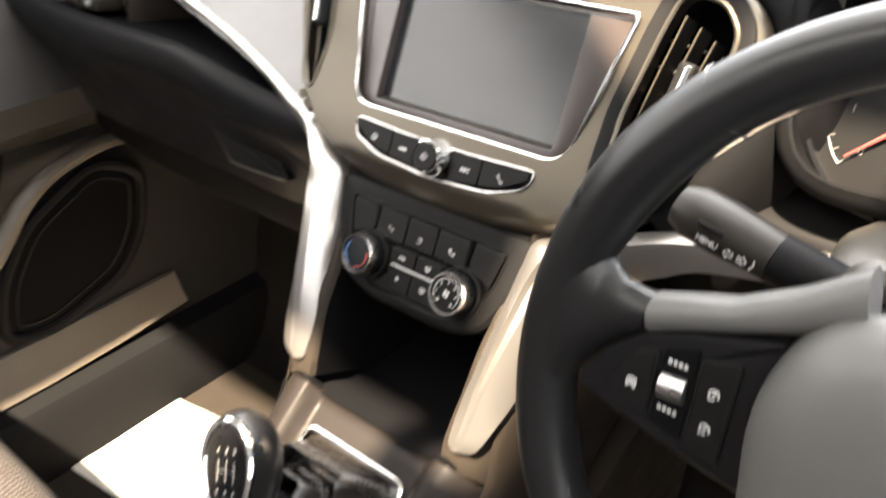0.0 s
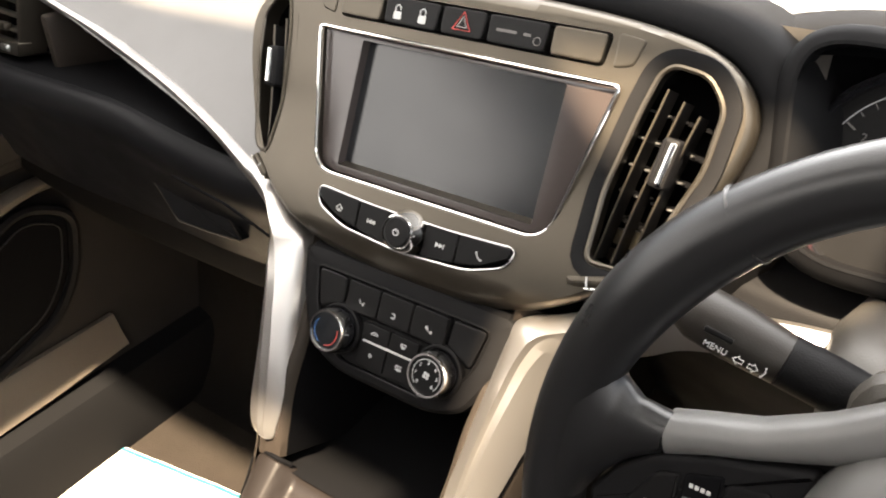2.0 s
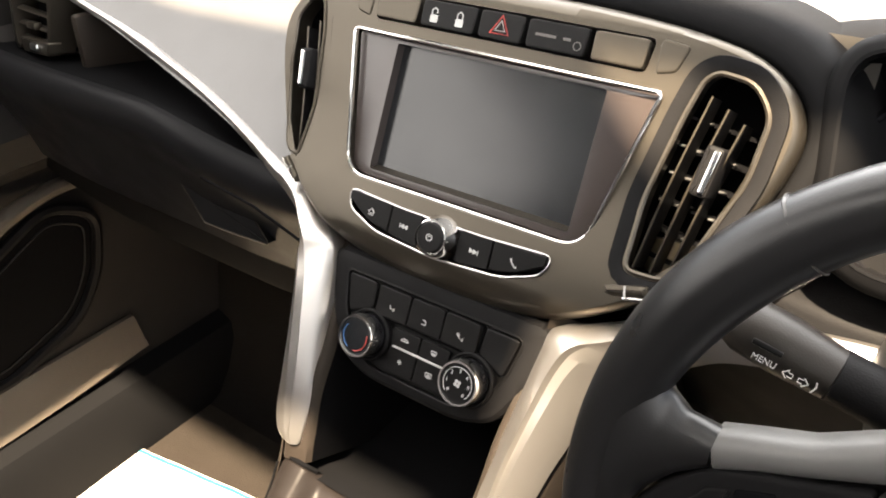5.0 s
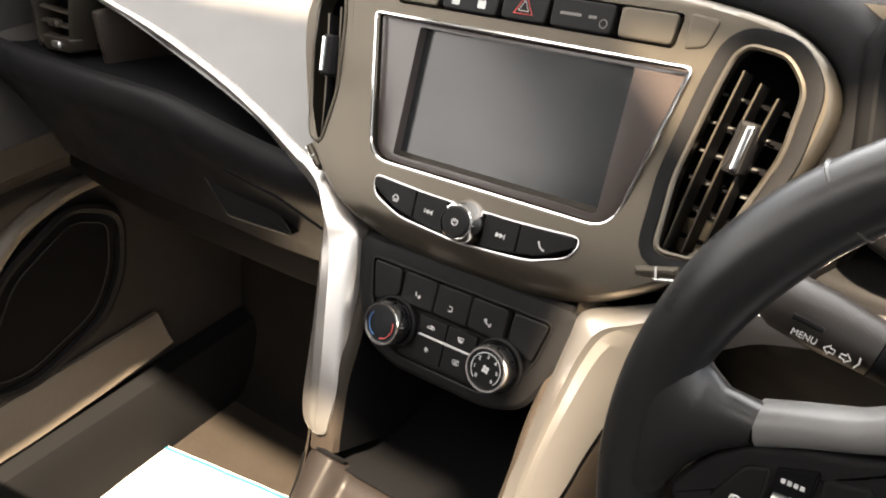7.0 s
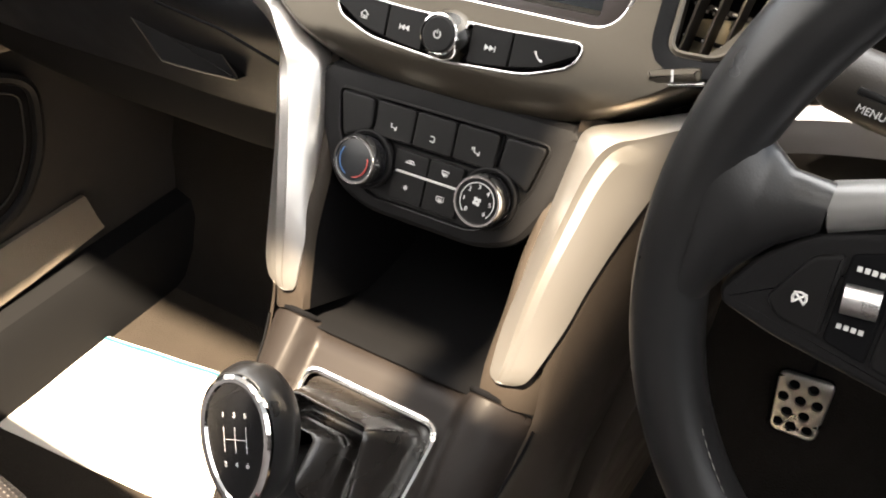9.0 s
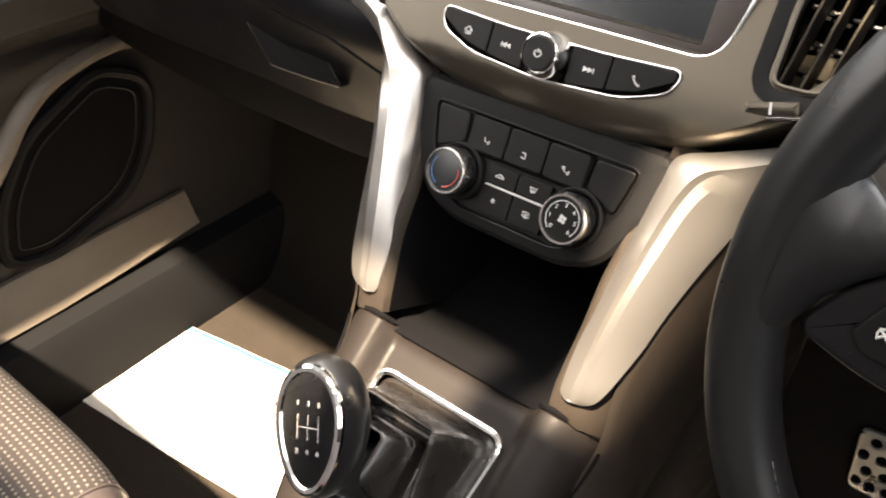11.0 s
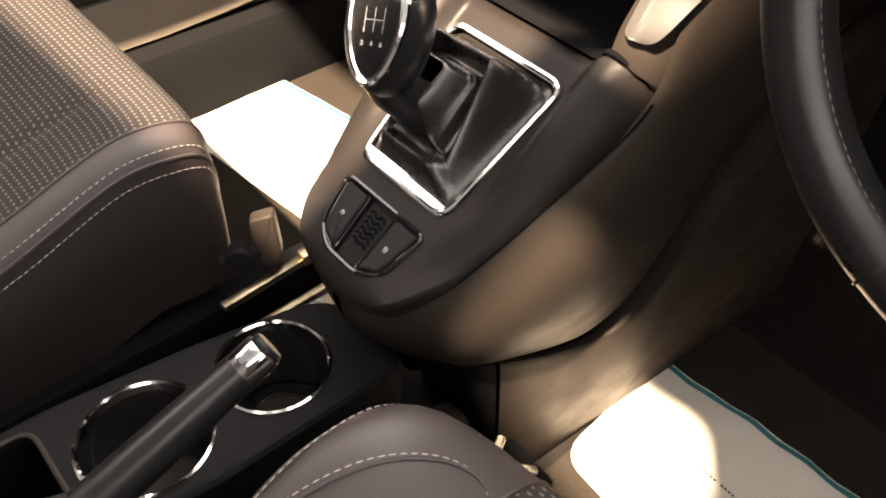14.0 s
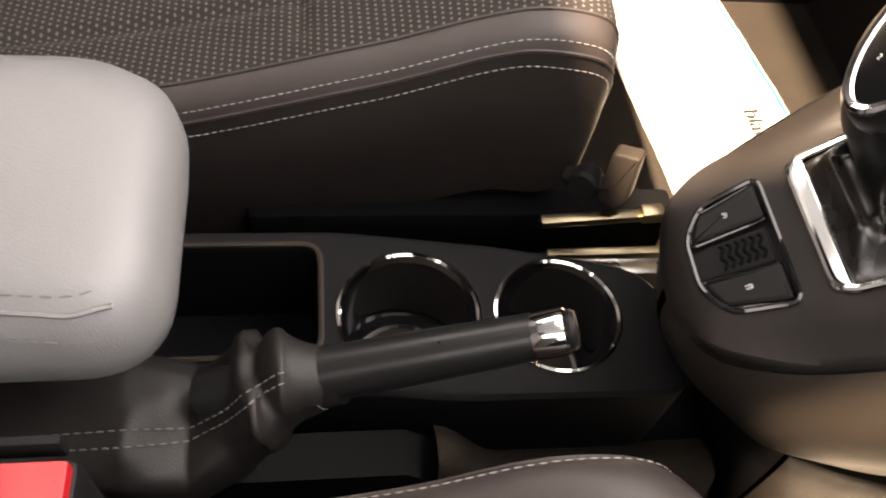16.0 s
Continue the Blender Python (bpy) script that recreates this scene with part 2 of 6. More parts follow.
def holed(outer, holes, m, d0, d1, bevel=0.004, hole_depth=0.02, shape=None, cuts=()):
    """A plate with openings through its front. shape(u, v) is added to the front's depth."""
    bm = bmesh.new()
    flat = Matrix.Identity(4)
    f_edge = inset(outer, bevel)
    top = ring(bm, f_edge, flat, d1)
    edges = [bm.edges.new((top[i], top[(i + 1) % len(top)])) for i in range(len(top))]
    loops = []
    for h in holes:
        lp = ring(bm, h, flat, d1)
        loops.append(lp)
        edges += [bm.edges.new((lp[i], lp[(i + 1) % len(lp)])) for i in range(len(lp))]
    bmesh.ops.triangle_fill(bm, use_beauty=True, use_dissolve=False, edges=edges)
    for axis, val in cuts:
        co = Vector((val, 0, 0)) if axis == "u" else Vector((0, val, 0))
        no = Vector((1, 0, 0)) if axis == "u" else Vector((0, 1, 0))
        bmesh.ops.bisect_plane(bm, geom=bm.verts[:] + bm.edges[:] + bm.faces[:], plane_co=co, plane_no=no)
    border = [e for e in bm.edges if len(e.link_faces) == 1]

    def in_hole(e):
        c = ((e.verts[0].co + e.verts[1].co) / 2).xy
        for h in holes:
            for i in range(len(h)):
                e0, e1 = Vector(h[i - 1][:2]), Vector(h[i][:2])
                q = e1 - e0
                f = min(1, max(0, (c - e0).dot(q) / max(1e-12, q.length_squared)))
                if (e0 + q * f - c).length < 1e-5:
                    return True
        return False
    rim = [e for e in border if not in_hole(e)]
    lips = [e for e in border if in_hole(e)]
    if rim:
        cur = rim
        for k in (1, 2, 3):
            a = k / 3 * math.pi / 2
            new_geo = bmesh.ops.extrude_edge_only(bm, edges=cur)["geom"]
            vs = [g for g in new_geo if isinstance(g, bmesh.types.BMVert)]
            pa = (k - 1) / 3 * math.pi / 2
            grow, drop = bevel * (math.sin(a) - math.sin(pa)), bevel * (math.cos(pa) - math.cos(a))
            for v in vs:
                d = None
                for i in range(len(outer)):
                    e0, e1 = Vector(outer[i - 1][:2]), Vector(outer[i][:2])
                    q = e1 - e0
                    f = min(1, max(0, (v.co.xy - e0).dot(q) / max(1e-12, q.length_squared)))
                    w = e0 + q * f - v.co.xy
                    if d is None or w.length < d.length:
                        d = w
                if d.length > 1e-9:
                    d = d.normalized() * min(grow, d.length)
                v.co.x += d.x
                v.co.y += d.y
                v.co.z -= drop
            cur = [g for g in new_geo if isinstance(g, bmesh.types.BMEdge)]
        new_geo = bmesh.ops.extrude_edge_only(bm, edges=cur)["geom"]
        for v in (g for g in new_geo if isinstance(g, bmesh.types.BMVert)):
            v.co.z = d0
    if lips:
        new_geo = bmesh.ops.extrude_edge_only(bm, edges=lips)["geom"]
        for v in (g for g in new_geo if isinstance(g, bmesh.types.BMVert)):
            v.co.z -= hole_depth
    for v in bm.verts:
        if shape and v.co.z > d0 + 1e-6:
            v.co.z += shape(v.co.x, v.co.y)
        v.co = m @ v.co
    return bm


def tube(path, r, n=10, closed=False, flat=1.0, bm=None, up=None, caps=True):
    """A round bar along a path; r is a number or one for each point; flat squeezes it along `up`."""
    bm = bm or bmesh.new()
    path = [Vector(p) for p in path]
    m = len(path)
    rings, last = [], None
    for i, p in enumerate(path):
        a = path[i - 1] if (i or closed) else path[i]
        b = path[(i + 1) % m] if (i < m - 1 or closed) else path[i]
        t = (b - a).normalized()
        if up is not None:
            x = Vector(up)
        elif last is None:
            x = Vector((0, 0, 1)) if abs(t.z) < 0.9 else Vector((1, 0, 0))
        else:
            x = last
        x = (x - t * x.dot(t)).normalized()
        last = x
        y = t.cross(x)
        rr = r[i] if isinstance(r, (list, tuple)) else r
        rings.append([bm.verts.new(p + x * math.cos(k * math.tau / n) * rr * flat + y * math.sin(k * math.tau / n) * rr) for k in range(n)])
    for a, b in zip(rings, rings[1:] + ([rings[0]] if closed else [])):
        bridge(bm, a, b)
    if not closed and caps:
        bm.faces.new(rings[0])
        bm.faces.new(rings[-1])
    return bm


def turned(profile, m, n=32, bm=None, caps=True):
    """A turned shape: profile of (radius, height) about m's z axis."""
    bm = bm or bmesh.new()
    rings = []
    for r, h in profile:
        rings.append([bm.verts.new(m @ Vector((r * math.cos(k * math.tau / n), r * math.sin(k * math.tau / n), h))) for k in range(n)])
    for a, b in zip(rings, rings[1:]):
        bridge(bm, a, b)
    for rg, pr in ((rings[0], profile[0]), (rings[-1], profile[-1])):
        if caps and pr[0] > 1e-5:
            bm.faces.new(rg)
    bmesh.ops.remove_doubles(bm, verts=bm.verts, dist=1e-6)
    return bm


def loft(sections, closed=True, caps=True, bm=None):
    bm = bm or bmesh.new()
    rings = [[bm.verts.new(p) for p in s] for s in sections]
    n = len(rings[0])
    for a, b in zip(rings, rings[1:]):
        for i in range(n if closed else n - 1):
            bm.faces.new((a[i], a[(i + 1) % n], b[(i + 1) % n], b[i]))
    if caps and closed:
        bm.faces.new(rings[0])
        bm.faces.new(rings[-1])
    return bm


def sheet(fn, nu, nv, bm=None, uv=None):
    """A surface from fn(a, b), a and b from 0 to 1."""
    bm = bm or bmesh.new()
    g = [[bm.verts.new(fn(i / nu, j / nv)) for j in range(nv + 1)] for i in range(nu + 1)]
    lay = bm.loops.layers.uv.new("uv") if uv else None
    for i in range(nu):
        for j in range(nv):
            f = bm.faces.new((g[i][j], g[i + 1][j], g[i + 1][j + 1], g[i][j + 1]))
            if uv:
                for lp, (a, b) in zip(f.loops, ((i, j), (i + 1, j), (i + 1, j + 1), (i, j + 1))):
                    lp[lay].uv = uv(a / nu, b / nv)
    return bm


def box(m, sx, sy, sz, bevel=0.003, seg=2, bm=None):
    bm2 = bmesh.new()
    bmesh.ops.create_cube(bm2, size=1)
    bmesh.ops.scale(bm2, vec=(sx, sy, sz), verts=bm2.verts)
    if bevel:
        bmesh.ops.bevel(bm2, geom=bm2.edges[:], offset=bevel, segments=seg, affect="EDGES", profile=0.5)
    bmesh.ops.transform(bm2, matrix=m, verts=bm2.verts)
    if bm is None:
        return bm2
    me = bpy.data.meshes.new("tmp")
    bm2.to_mesh(me)
    bm2.free()
    bm.from_mesh(me)
    bpy.data.meshes.remove(me)
    return bm


def stitches(path, length=0.004, gap=0.002, r=0.0006):
    """A row of stitches along a path, in one mesh."""
    bm = bmesh.new()
    path = [Vector(p) for p in path]
    dist, pos, seg = 0.0, [0.0], []
    for a, b in zip(path, path[1:]):
        dist += (b - a).length
        pos.append(dist)

    def at(s):
        for i in range(len(path) - 1):
            if s <= pos[i + 1]:
                return path[i].lerp(path[i + 1], (s - pos[i]) / max(1e-9, pos[i + 1] - pos[i]))
        return path[-1]
    s = 0.0
    while s + length < dist:
        a, b = at(s), at(s + length)
        tube([a, a.lerp(b, 0.5), b], [r * 0.6, r, r * 0.6], n=5, bm=bm)
        s += length + gap
    return bm


def writing(name, text, m, size, mat, parent, depth=0.0002, align="CENTER"):
    cu = bpy.data.curves.new(name, "FONT")
    cu.body, cu.size, cu.align_x, cu.align_y, cu.extrude = text, size, align, "CENTER", depth
    ob = new(name, cu)
    me = bpy.data.meshes.new_from_object(ob.evaluated_get(bpy.context.evaluated_depsgraph_get()))
    bpy.data.objects.remove(ob)
    me.transform(m)
    me.materials.clear()
    me.materials.append(mat)
    o = new(name, me)
    o.parent = parent
    o.matrix_parent_inverse = Matrix.Translation(-parent.location)
    return o


def basis(o, x, y):
    x, y = Vector(x).normalized(), Vector(y).normalized()
    z = x.cross(y).normalized()
    y = z.cross(x)
    m = Matrix((x, y, z)).transposed().to_4x4()
    m.translation = o
    return m


def circle(cx, cy, r, n=24):
    return [(cx + r * math.cos(k * math.tau / n), cy + r * math.sin(k * math.tau / n)) for k in range(n)]


def at2(m, u, v, d=0.0, turn=0.0):
    return m @ Matrix.Translation((u, v, d)) @ Matrix.Rotation(turn, 4, "Z")


def smooth(a, b, x):
    t = min(1, max(0, (x - a) / (b - a)))
    return t * t * (3 - 2 * t)


# frame of the dashboard's middle face: u across, v up the face, depth towards the driver
FACE = basis((0, 0, 0.72), (1, 0, 0), (0, math.sin(radians(26)), math.cos(radians(26))))
# frame of the sloping gear plate
PLATE = basis((0, -0.137, 0.457), (1, 0, 0), (0, math.cos(radians(36)), math.sin(radians(36))))
# frame of the steering wheel
WHEEL = basis((0.341, -0.1515, 0.6584), (1, 0, 0), (0, math.sin(radians(14)), math.cos(radians(14))))
FLOOR_Z = 0.04

# ---------------------------------------------------------------- setting
cabin_floor = part("floor", box(pose(0, -0.4, FLOOR_Z - 0.03), 1.56, 2.4, 0.06, 0), CARPET)
tagged(cabin_floor, "dark brown carpeted cabin floor", "floor", kind="structure")


def footwell(a, b):
    y = 0.16 + b * 0.30
    return Vector((-0.76 + 1.52 * a, y + 0.0, FLOOR_Z + 0.42 * smooth(0.0, 1.0, b) ** 1.1))


fw = part("toe_board", sheet(footwell, 12, 10), CARPET)
tagged(fw, "dark carpeted toe board rising ahead of the floor", "floor", kind="structure")
bulk = part("bulkhead", box(pose(0, 0.50, 0.62), 1.56, 0.05, 0.6, 0.004), DARK)
tagged(bulk, "black bulkhead behind the dashboard", "wall", kind="structure")
# unseen roof added to mask the sun; openings cut where light patches should fall
SUN_HOLE_A = rounded([(-0.555, -0.530), (0.150, -0.520), (0.150, -0.605), (0.112, -0.625), (0.100, -0.810), (-0.555, -0.860)], 0.02, 4)
SUN_HOLE_B = rounded([(0.180, -0.395), (0.250, -0.395), (0.234, -0.575), (0.180, -0.575)], 0.02, 4)
SUN_HOLE_C = rounded([(0.234, -0.640), (0.350, -0.625), (0.405, -0.690), (0.355, -0.800), (0.236, -0.785)], 0.02, 4)
SUN_HOLE_D = rounded([(0.130, -0.255), (0.370, -0.255), (0.370, -0.375), (0.275, -0.360), (0.200, -0.310)], 0.02, 4)
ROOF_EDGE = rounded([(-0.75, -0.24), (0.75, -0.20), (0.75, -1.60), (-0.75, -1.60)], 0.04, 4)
roof = part("ceiling", holed(ROOF_EDGE, [SUN_HOLE_A, SUN_HOLE_B, SUN_HOLE_C, SUN_HOLE_D], Matrix.Translation((0, 0, 1.36)), -0.02, 0.02, 0.008, 0.04), ROOF)
tagged(roof, "unseen pale roof with openings cut to shape the sunlight", "ceiling", kind="structure")
rear = part("wall_rear", box(pose(0, -1.62, 0.70), 1.56, 0.06, 1.36, 0.01), REAR)
tagged(rear, "dark plain panel closing the cabin behind", "wall", kind="structure")


# unseen side walls, added to keep light off the rear of the cabin
for nm, x, y0, y1 in (("wall_driver_side", 0.75, -1.60, -0.62), ("wall_passenger_side", -0.79, -1.60, -0.80)):
    w = part(nm, box(pose(x, (y0 + y1) / 2, 0.48), 0.05, y1 - y0, 0.86, 0.01), REAR)
    tagged(w, "unseen plain cabin side added to block light", "wall", kind="structure")


# unseen door panel; its low top is set to let light into the footwell
dw = part("wall_driver_door", loft([[Vector((x, y, z)) for x, z in ((0.735, FLOOR_Z), (0.720, 0.40), (0.690, 0.50), (0.690, 0.54), (0.715, 0.58), (0.725, 0.66), (0.745, 0.68), (0.80, 0.68), (0.80, FLOOR_Z))] for y in (0.47, 0.1, -0.3, -0.62)]), SOFT)
tagged(dw, "unseen dark driver door panel, kept low to let light in", "door", kind="structure")
mat_o = rounded([(-0.655, 0.215), (-0.165, 0.235), (-0.150, -0.20), (-0.640, -0.20)], 0.03, 4)
mt = thing("floor_mat", "brown carpet mat on the passenger floor", "floor mat", at=(-0.4, 0, FLOOR_Z))
part("mat_top", slab(mat_o, Matrix.Translation((0, 0, FLOOR_Z)), -0.001, 0.0022, 0.001), MAT, mt)


dmat_o = rounded([(0.085, 0.235), (0.600, 0.235), (0.610, -0.22), (0.090, -0.20)], 0.03, 4)
dmt = thing("floor_mat", "brown carpet mat on the driver floor", "floor mat", at=(0.35, 0, FLOOR_Z))
part("mat_top", slab(dmat_o, Matrix.Translation((0, 0, FLOOR_Z)), -0.001, 0.0022, 0.001), MAT, dmt)


def door_panel():
    d = thing("passenger_door", "dark plastic passenger door with speaker pocket", "door", kind="structure", at=(-0.74, -0.2, FLOOR_Z))
    # panel: an upright sheet, thicker at an armrest bulge added to shade the lower door
    prof = [(-0.665, 0.10), (-0.690, 0.16), (-0.705, 0.20), (-0.715, 0.42), (-0.690, 0.48), (-0.630, 0.52), (-0.615, 0.56), (-0.640, 0.60), (-0.690, 0.66), (-0.720, 0.85), (-0.74, 0.90), (-0.80, 0.90), (-0.80, 0.10)]
    part("panel", loft([[Vector((x, y, z)) for x, z in prof] for y in (0.42, 0.1, -0.3, -0.8)]), DOORTRIM, d)
    # strip carries the sunlight in its tan colour
    part("kick_strip", loft([[Vector((x, y, z + (0.016 * f if z < 0.19 else 0.002 * f))) for x, z in ((-0.674, 0.146), (-0.682, 0.158), (-0.693, 0.200), (-0.697, 0.205), (-0.725, 0.205), (-0.725, 0.146))] for y, f in ((0.125, 1.0), (0.100, 0.85), (0.0, 0.3), (-0.10, 0.0), (-0.30, 0.0), (-0.80, 0.0))]), TRIMLIT, d, "scuffed brown plastic kick strip, lightened to look sunlit")
    # speaker grille: a round-cornered three-sided mesh in a raised rim
    m = basis((-0.708, 0, 0), (0, 1, 0), (0, 0, 1))
    out = rounded([(-0.132, 0.226), (-0.070, 0.212), (0.045, 0.250), (0.088, 0.305), (0.108, 0.385), (0.045, 0.418), (-0.060, 0.368), (-0.112, 0.300)], 0.028, 6)
    part("speaker_rim", tube([m @ Vector((p.x, p.y, 0.006)) for p in inset(out, -0.006)], 0.008, 8, closed=True), SOFT, d)
    grille = part("speaker_grille", slab(out, m, -0.030, 0.006, 0.005, 3), DARK, d, "black speaker grille")
    part("grille_edge", tube([m @ Vector((p.x, p.y, 0.0075)) for p in inset(out, 0.014)], 0.0012, 6, closed=True), DOORTRIM, grille, "thin grey edge")
    # swept edge of the armrest pocket, with sunlit tan put into its colour
    sweep = chaikin([(-0.672, -0.50, 0.352), (-0.668, -0.30, 0.345), (-0.664, -0.175, 0.347), (-0.662, -0.138, 0.356), (-0.664, -0.105, 0.386), (-0.668, -0.070, 0.422), (-0.676, -0.020, 0.445), (-0.686, 0.060, 0.455), (-0.700, 0.120, 0.440)], 3, closed=False)
    part("armrest_edge", tube(sweep, [0.017 - 0.008 * k / len(sweep) for k in range(len(sweep))], 12), TRIMLIT, d, "rounded edge of the armrest, coloured sunlit tan")
    # flat black sheet standing for the shaded hollow
    part("armrest_pocket_shade", slab(rounded([(-0.50, 0.36), (-0.15, 0.36), (-0.085, 0.43), (-0.06, 0.49), (-0.50, 0.49)], 0.02, 4), basis((-0.690, 0, 0), (0, 1, 0), (0, 0, 1)), -0.03, 0.002, 0.006), DARK, d, "black sheet for the shade under the armrest")
    return d


door_panel()

sill = thing("door_sill", "door sill beside the mat, blackened to look shaded", "sill", kind="structure", at=(-0.69, 0, FLOOR_Z))
# tray black here puts the sill's shade into its colour
part("sill_plate", loft([[Vector((x, y, z)) for x, z in ((-0.615, FLOOR_Z), (-0.635, 0.115), (-0.650, 0.135), (-0.690, 0.145), (-0.700, 0.14), (-0.700, FLOOR_Z))] for y in (0.40, 0.2, -0.2, -0.9)]), TRAY, sill)

# ---------------------------------------------------------------- dashboard
dash = thing("dashboard", "dark soft-touch dashboard with silver trim line", "dashboard", kind="structure", at=(-0.4, 0.05, 0.45))
TRIM_LINE = [(-0.105, -0.050, 0.626), (-0.114, -0.042, 0.637), (-0.133, -0.031, 0.643), (-0.157, -0.019, 0.646), (-0.220, 0.001, 0.656), (-0.295, 0.020, 0.668), (-0.407, 0.045, 0.684), (-0.525, 0.060, 0.711), (-0.720, 0.075, 0.750)]


def trim_at(x):
    for a, b in zip(TRIM_LINE[1:], TRIM_LINE[2:]):
        if x >= b[0]:
            t = (x - a[0]) / (b[0] - a[0])
            return Vector((x, a[1] + (b[1] - a[1]) * t, a[2] + (b[2] - a[2]) * t))
    return Vector(TRIM_LINE[-1])


def lower_dash(a, b):
    """Glovebox front and rolled top, running across the passenger side."""
    x = -0.74 + 0.665 * a
    k = b * 8
    prof = [(0.20, 0.40), (0.10, 0.425), (0.045, 0.47), (0.010, 0.55), (-0.012, 0.61), (-0.028, 0.640), (-0.022, 0.662), (0.005, 0.668), (0.16, 0.650)]
    i = min(7, int(k))
    t = k - i
    p = [prof[max(0, min(8, i + o))] for o in (-1, 0, 1, 2)]
    y, z = (0.5 * (2 * p[1][c] + (p[2][c] - p[0][c]) * t + (2 * p[0][c] - 5 * p[1][c] + 4 * p[2][c] - p[3][c]) * t * t + (3 * p[1][c] - p[0][c] - 3 * p[2][c] + p[3][c]) * t ** 3) for c in (0, 1))
    y += 0.03 * max(0, (-0.45 - x) / 0.3) ** 2
    if b < 0.99:
        z -= 0.030 * smooth(-0.34, -0.16, x) * smooth(0.2, 0.6, b)
        y += 0.014 * smooth(-0.30, -0.14, x)
    z += 0.010 * smooth(0.45, 0.68, b)
    if b > 0.80:
        z -= 0.030 * smooth(0.80, 0.90, b)
    return Vector((x, y, z))


part("glovebox_front", sheet(lambda a, b: lower_dash(a, 0.34 + 0.46 * b), 40, 32), LOWDASH, dash, sharp=60)
# lower part of the glovebox skin, split off and darkened as shade
part("glovebox_underside", sheet(lambda a, b: lower_dash(a, 0.34 * b) + Vector((0, 0.003, 0)), 40, 16), DARK, dash, "glovebox underside, darkened to stand for shade", sharp=60)
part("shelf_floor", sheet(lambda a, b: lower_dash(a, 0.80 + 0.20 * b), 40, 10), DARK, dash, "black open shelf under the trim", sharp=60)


def upper_dash(a, b):
    x = -0.76 + 0.64 * a
    t = trim_at(x)
    top = Vector((x, 0.42, 0.83))
    p = t.lerp(top, b)
    p.z += 0.035 * math.sin(math.pi * b) * smooth(0.0, 0.4, b)
    return p


part("upper_panel", sheet(upper_dash, 40, 20), DASH, dash, "smooth grey upper dash skin", sharp=60)
# shelf behind the trim, its inner shade put into near-black sheets
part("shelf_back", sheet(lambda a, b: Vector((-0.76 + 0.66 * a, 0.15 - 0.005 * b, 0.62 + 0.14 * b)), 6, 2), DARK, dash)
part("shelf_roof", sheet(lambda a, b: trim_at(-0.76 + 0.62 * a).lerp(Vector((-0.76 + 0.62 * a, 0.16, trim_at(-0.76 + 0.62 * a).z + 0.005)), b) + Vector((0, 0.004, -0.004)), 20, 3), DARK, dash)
tl = chaikin(TRIM_LINE, 3, closed=False)
# release handle of the glovebox: raised dark plate for its shaded recess, outlined pale
hm = basis((-0.268, -0.0030, 0.578), (1, 0.11, 0), (0, 0.25, 1))
ho = rounded([(-0.052, 0.022), (0.030, 0.012), (0.056, -0.016), (-0.018, -0.014)], 0.004, 3)
handle = part("glovebox_handle", slab(ho, hm, -0.01, 0.0022, 0.001), SOFT, dash)
part("handle_pale_outline", tube([hm @ Vector((p.x, p.y, 0.0018)) for p in inset(ho, -0.0006)], 0.0005, 6, closed=True), SATIN, handle)
part("handle_lip", tube([hm @ Vector(p) for p in ((-0.018, -0.0135, 0.003), (0.018, -0.0150, 0.0036), (0.055, -0.0155, 0.003))], 0.0009, 8, flat=0.6), SATIN, handle)
part("lid_seam", tube([Vector((-0.255, -0.027, 0.626)), Vector((-0.19, -0.030, 0.620)), Vector((-0.135, -0.034, 0.608)), Vector((-0.125, -0.030, 0.580))], 0.0012, 6), DARK, dash)


def side_vent():
    v = thing("side_vent", "black slatted air vent at the dashboard end", "air vent", at=(-0.604, 0.05, 0.65))
    m = basis((-0.604, 0.050, 0.680), (1, -0.10, 0.06), (0, 0.20, 1)) @ Matrix.Scale(0.80, 4)
    out = rounded([(-0.066, 0.056), (0.070, 0.050), (0.056, -0.042), (-0.052, -0.046)], [0.012, 0.008, 0.008, 0.024], 4)
    part("surround", holed(out, [inset(out, 0.010)], m, -0.06, 0.006, 0.004, 0.03), SATIN, v)
    part("backing", slab(inset(out, 0.008), m, -0.05, -0.030, 0.001), DARK, v)
    for k in range(4):
        y = 0.030 - k * 0.019
        part("slat", tube([m @ Vector((-0.054 + k * 0.003, y + 0.004, -0.006)), m @ Vector((0.060 - k * 0.003, y, -0.006))], 0.0050, 8, flat=0.3, up=m.to_3x3() @ Vector((0, 1, 0.3))), SATIN, v)
    part("tab", box(at2(m, 0.0, -0.004, 0.0), 0.026, 0.010, 0.012, 0.003), SATIN, v)
    w = part("thumbwheel_panel", slab(rounded([(-0.030, -0.022), (0.054, -0.020), (0.050, -0.038), (-0.022, -0.040)], 0.003, 3), m, -0.01, 0.008, 0.002), SATIN, v)
    part("thumbwheel", box(at2(m, 0.016, -0.030, 0.009), 0.022, 0.009, 0.006, 0.002), STEEL, w)


side_vent()
part("end_divider", box(pose(-0.526, 0.098, 0.664, 0, 0, -10), 0.014, 0.09, 0.066, 0.004), FLANK, dash)

# driver's side of the dashboard
dd = thing("driver_dashboard", "dark dashboard around the instruments and column", "dashboard", kind="structure", at=(0.4, 0.1, 0.5))


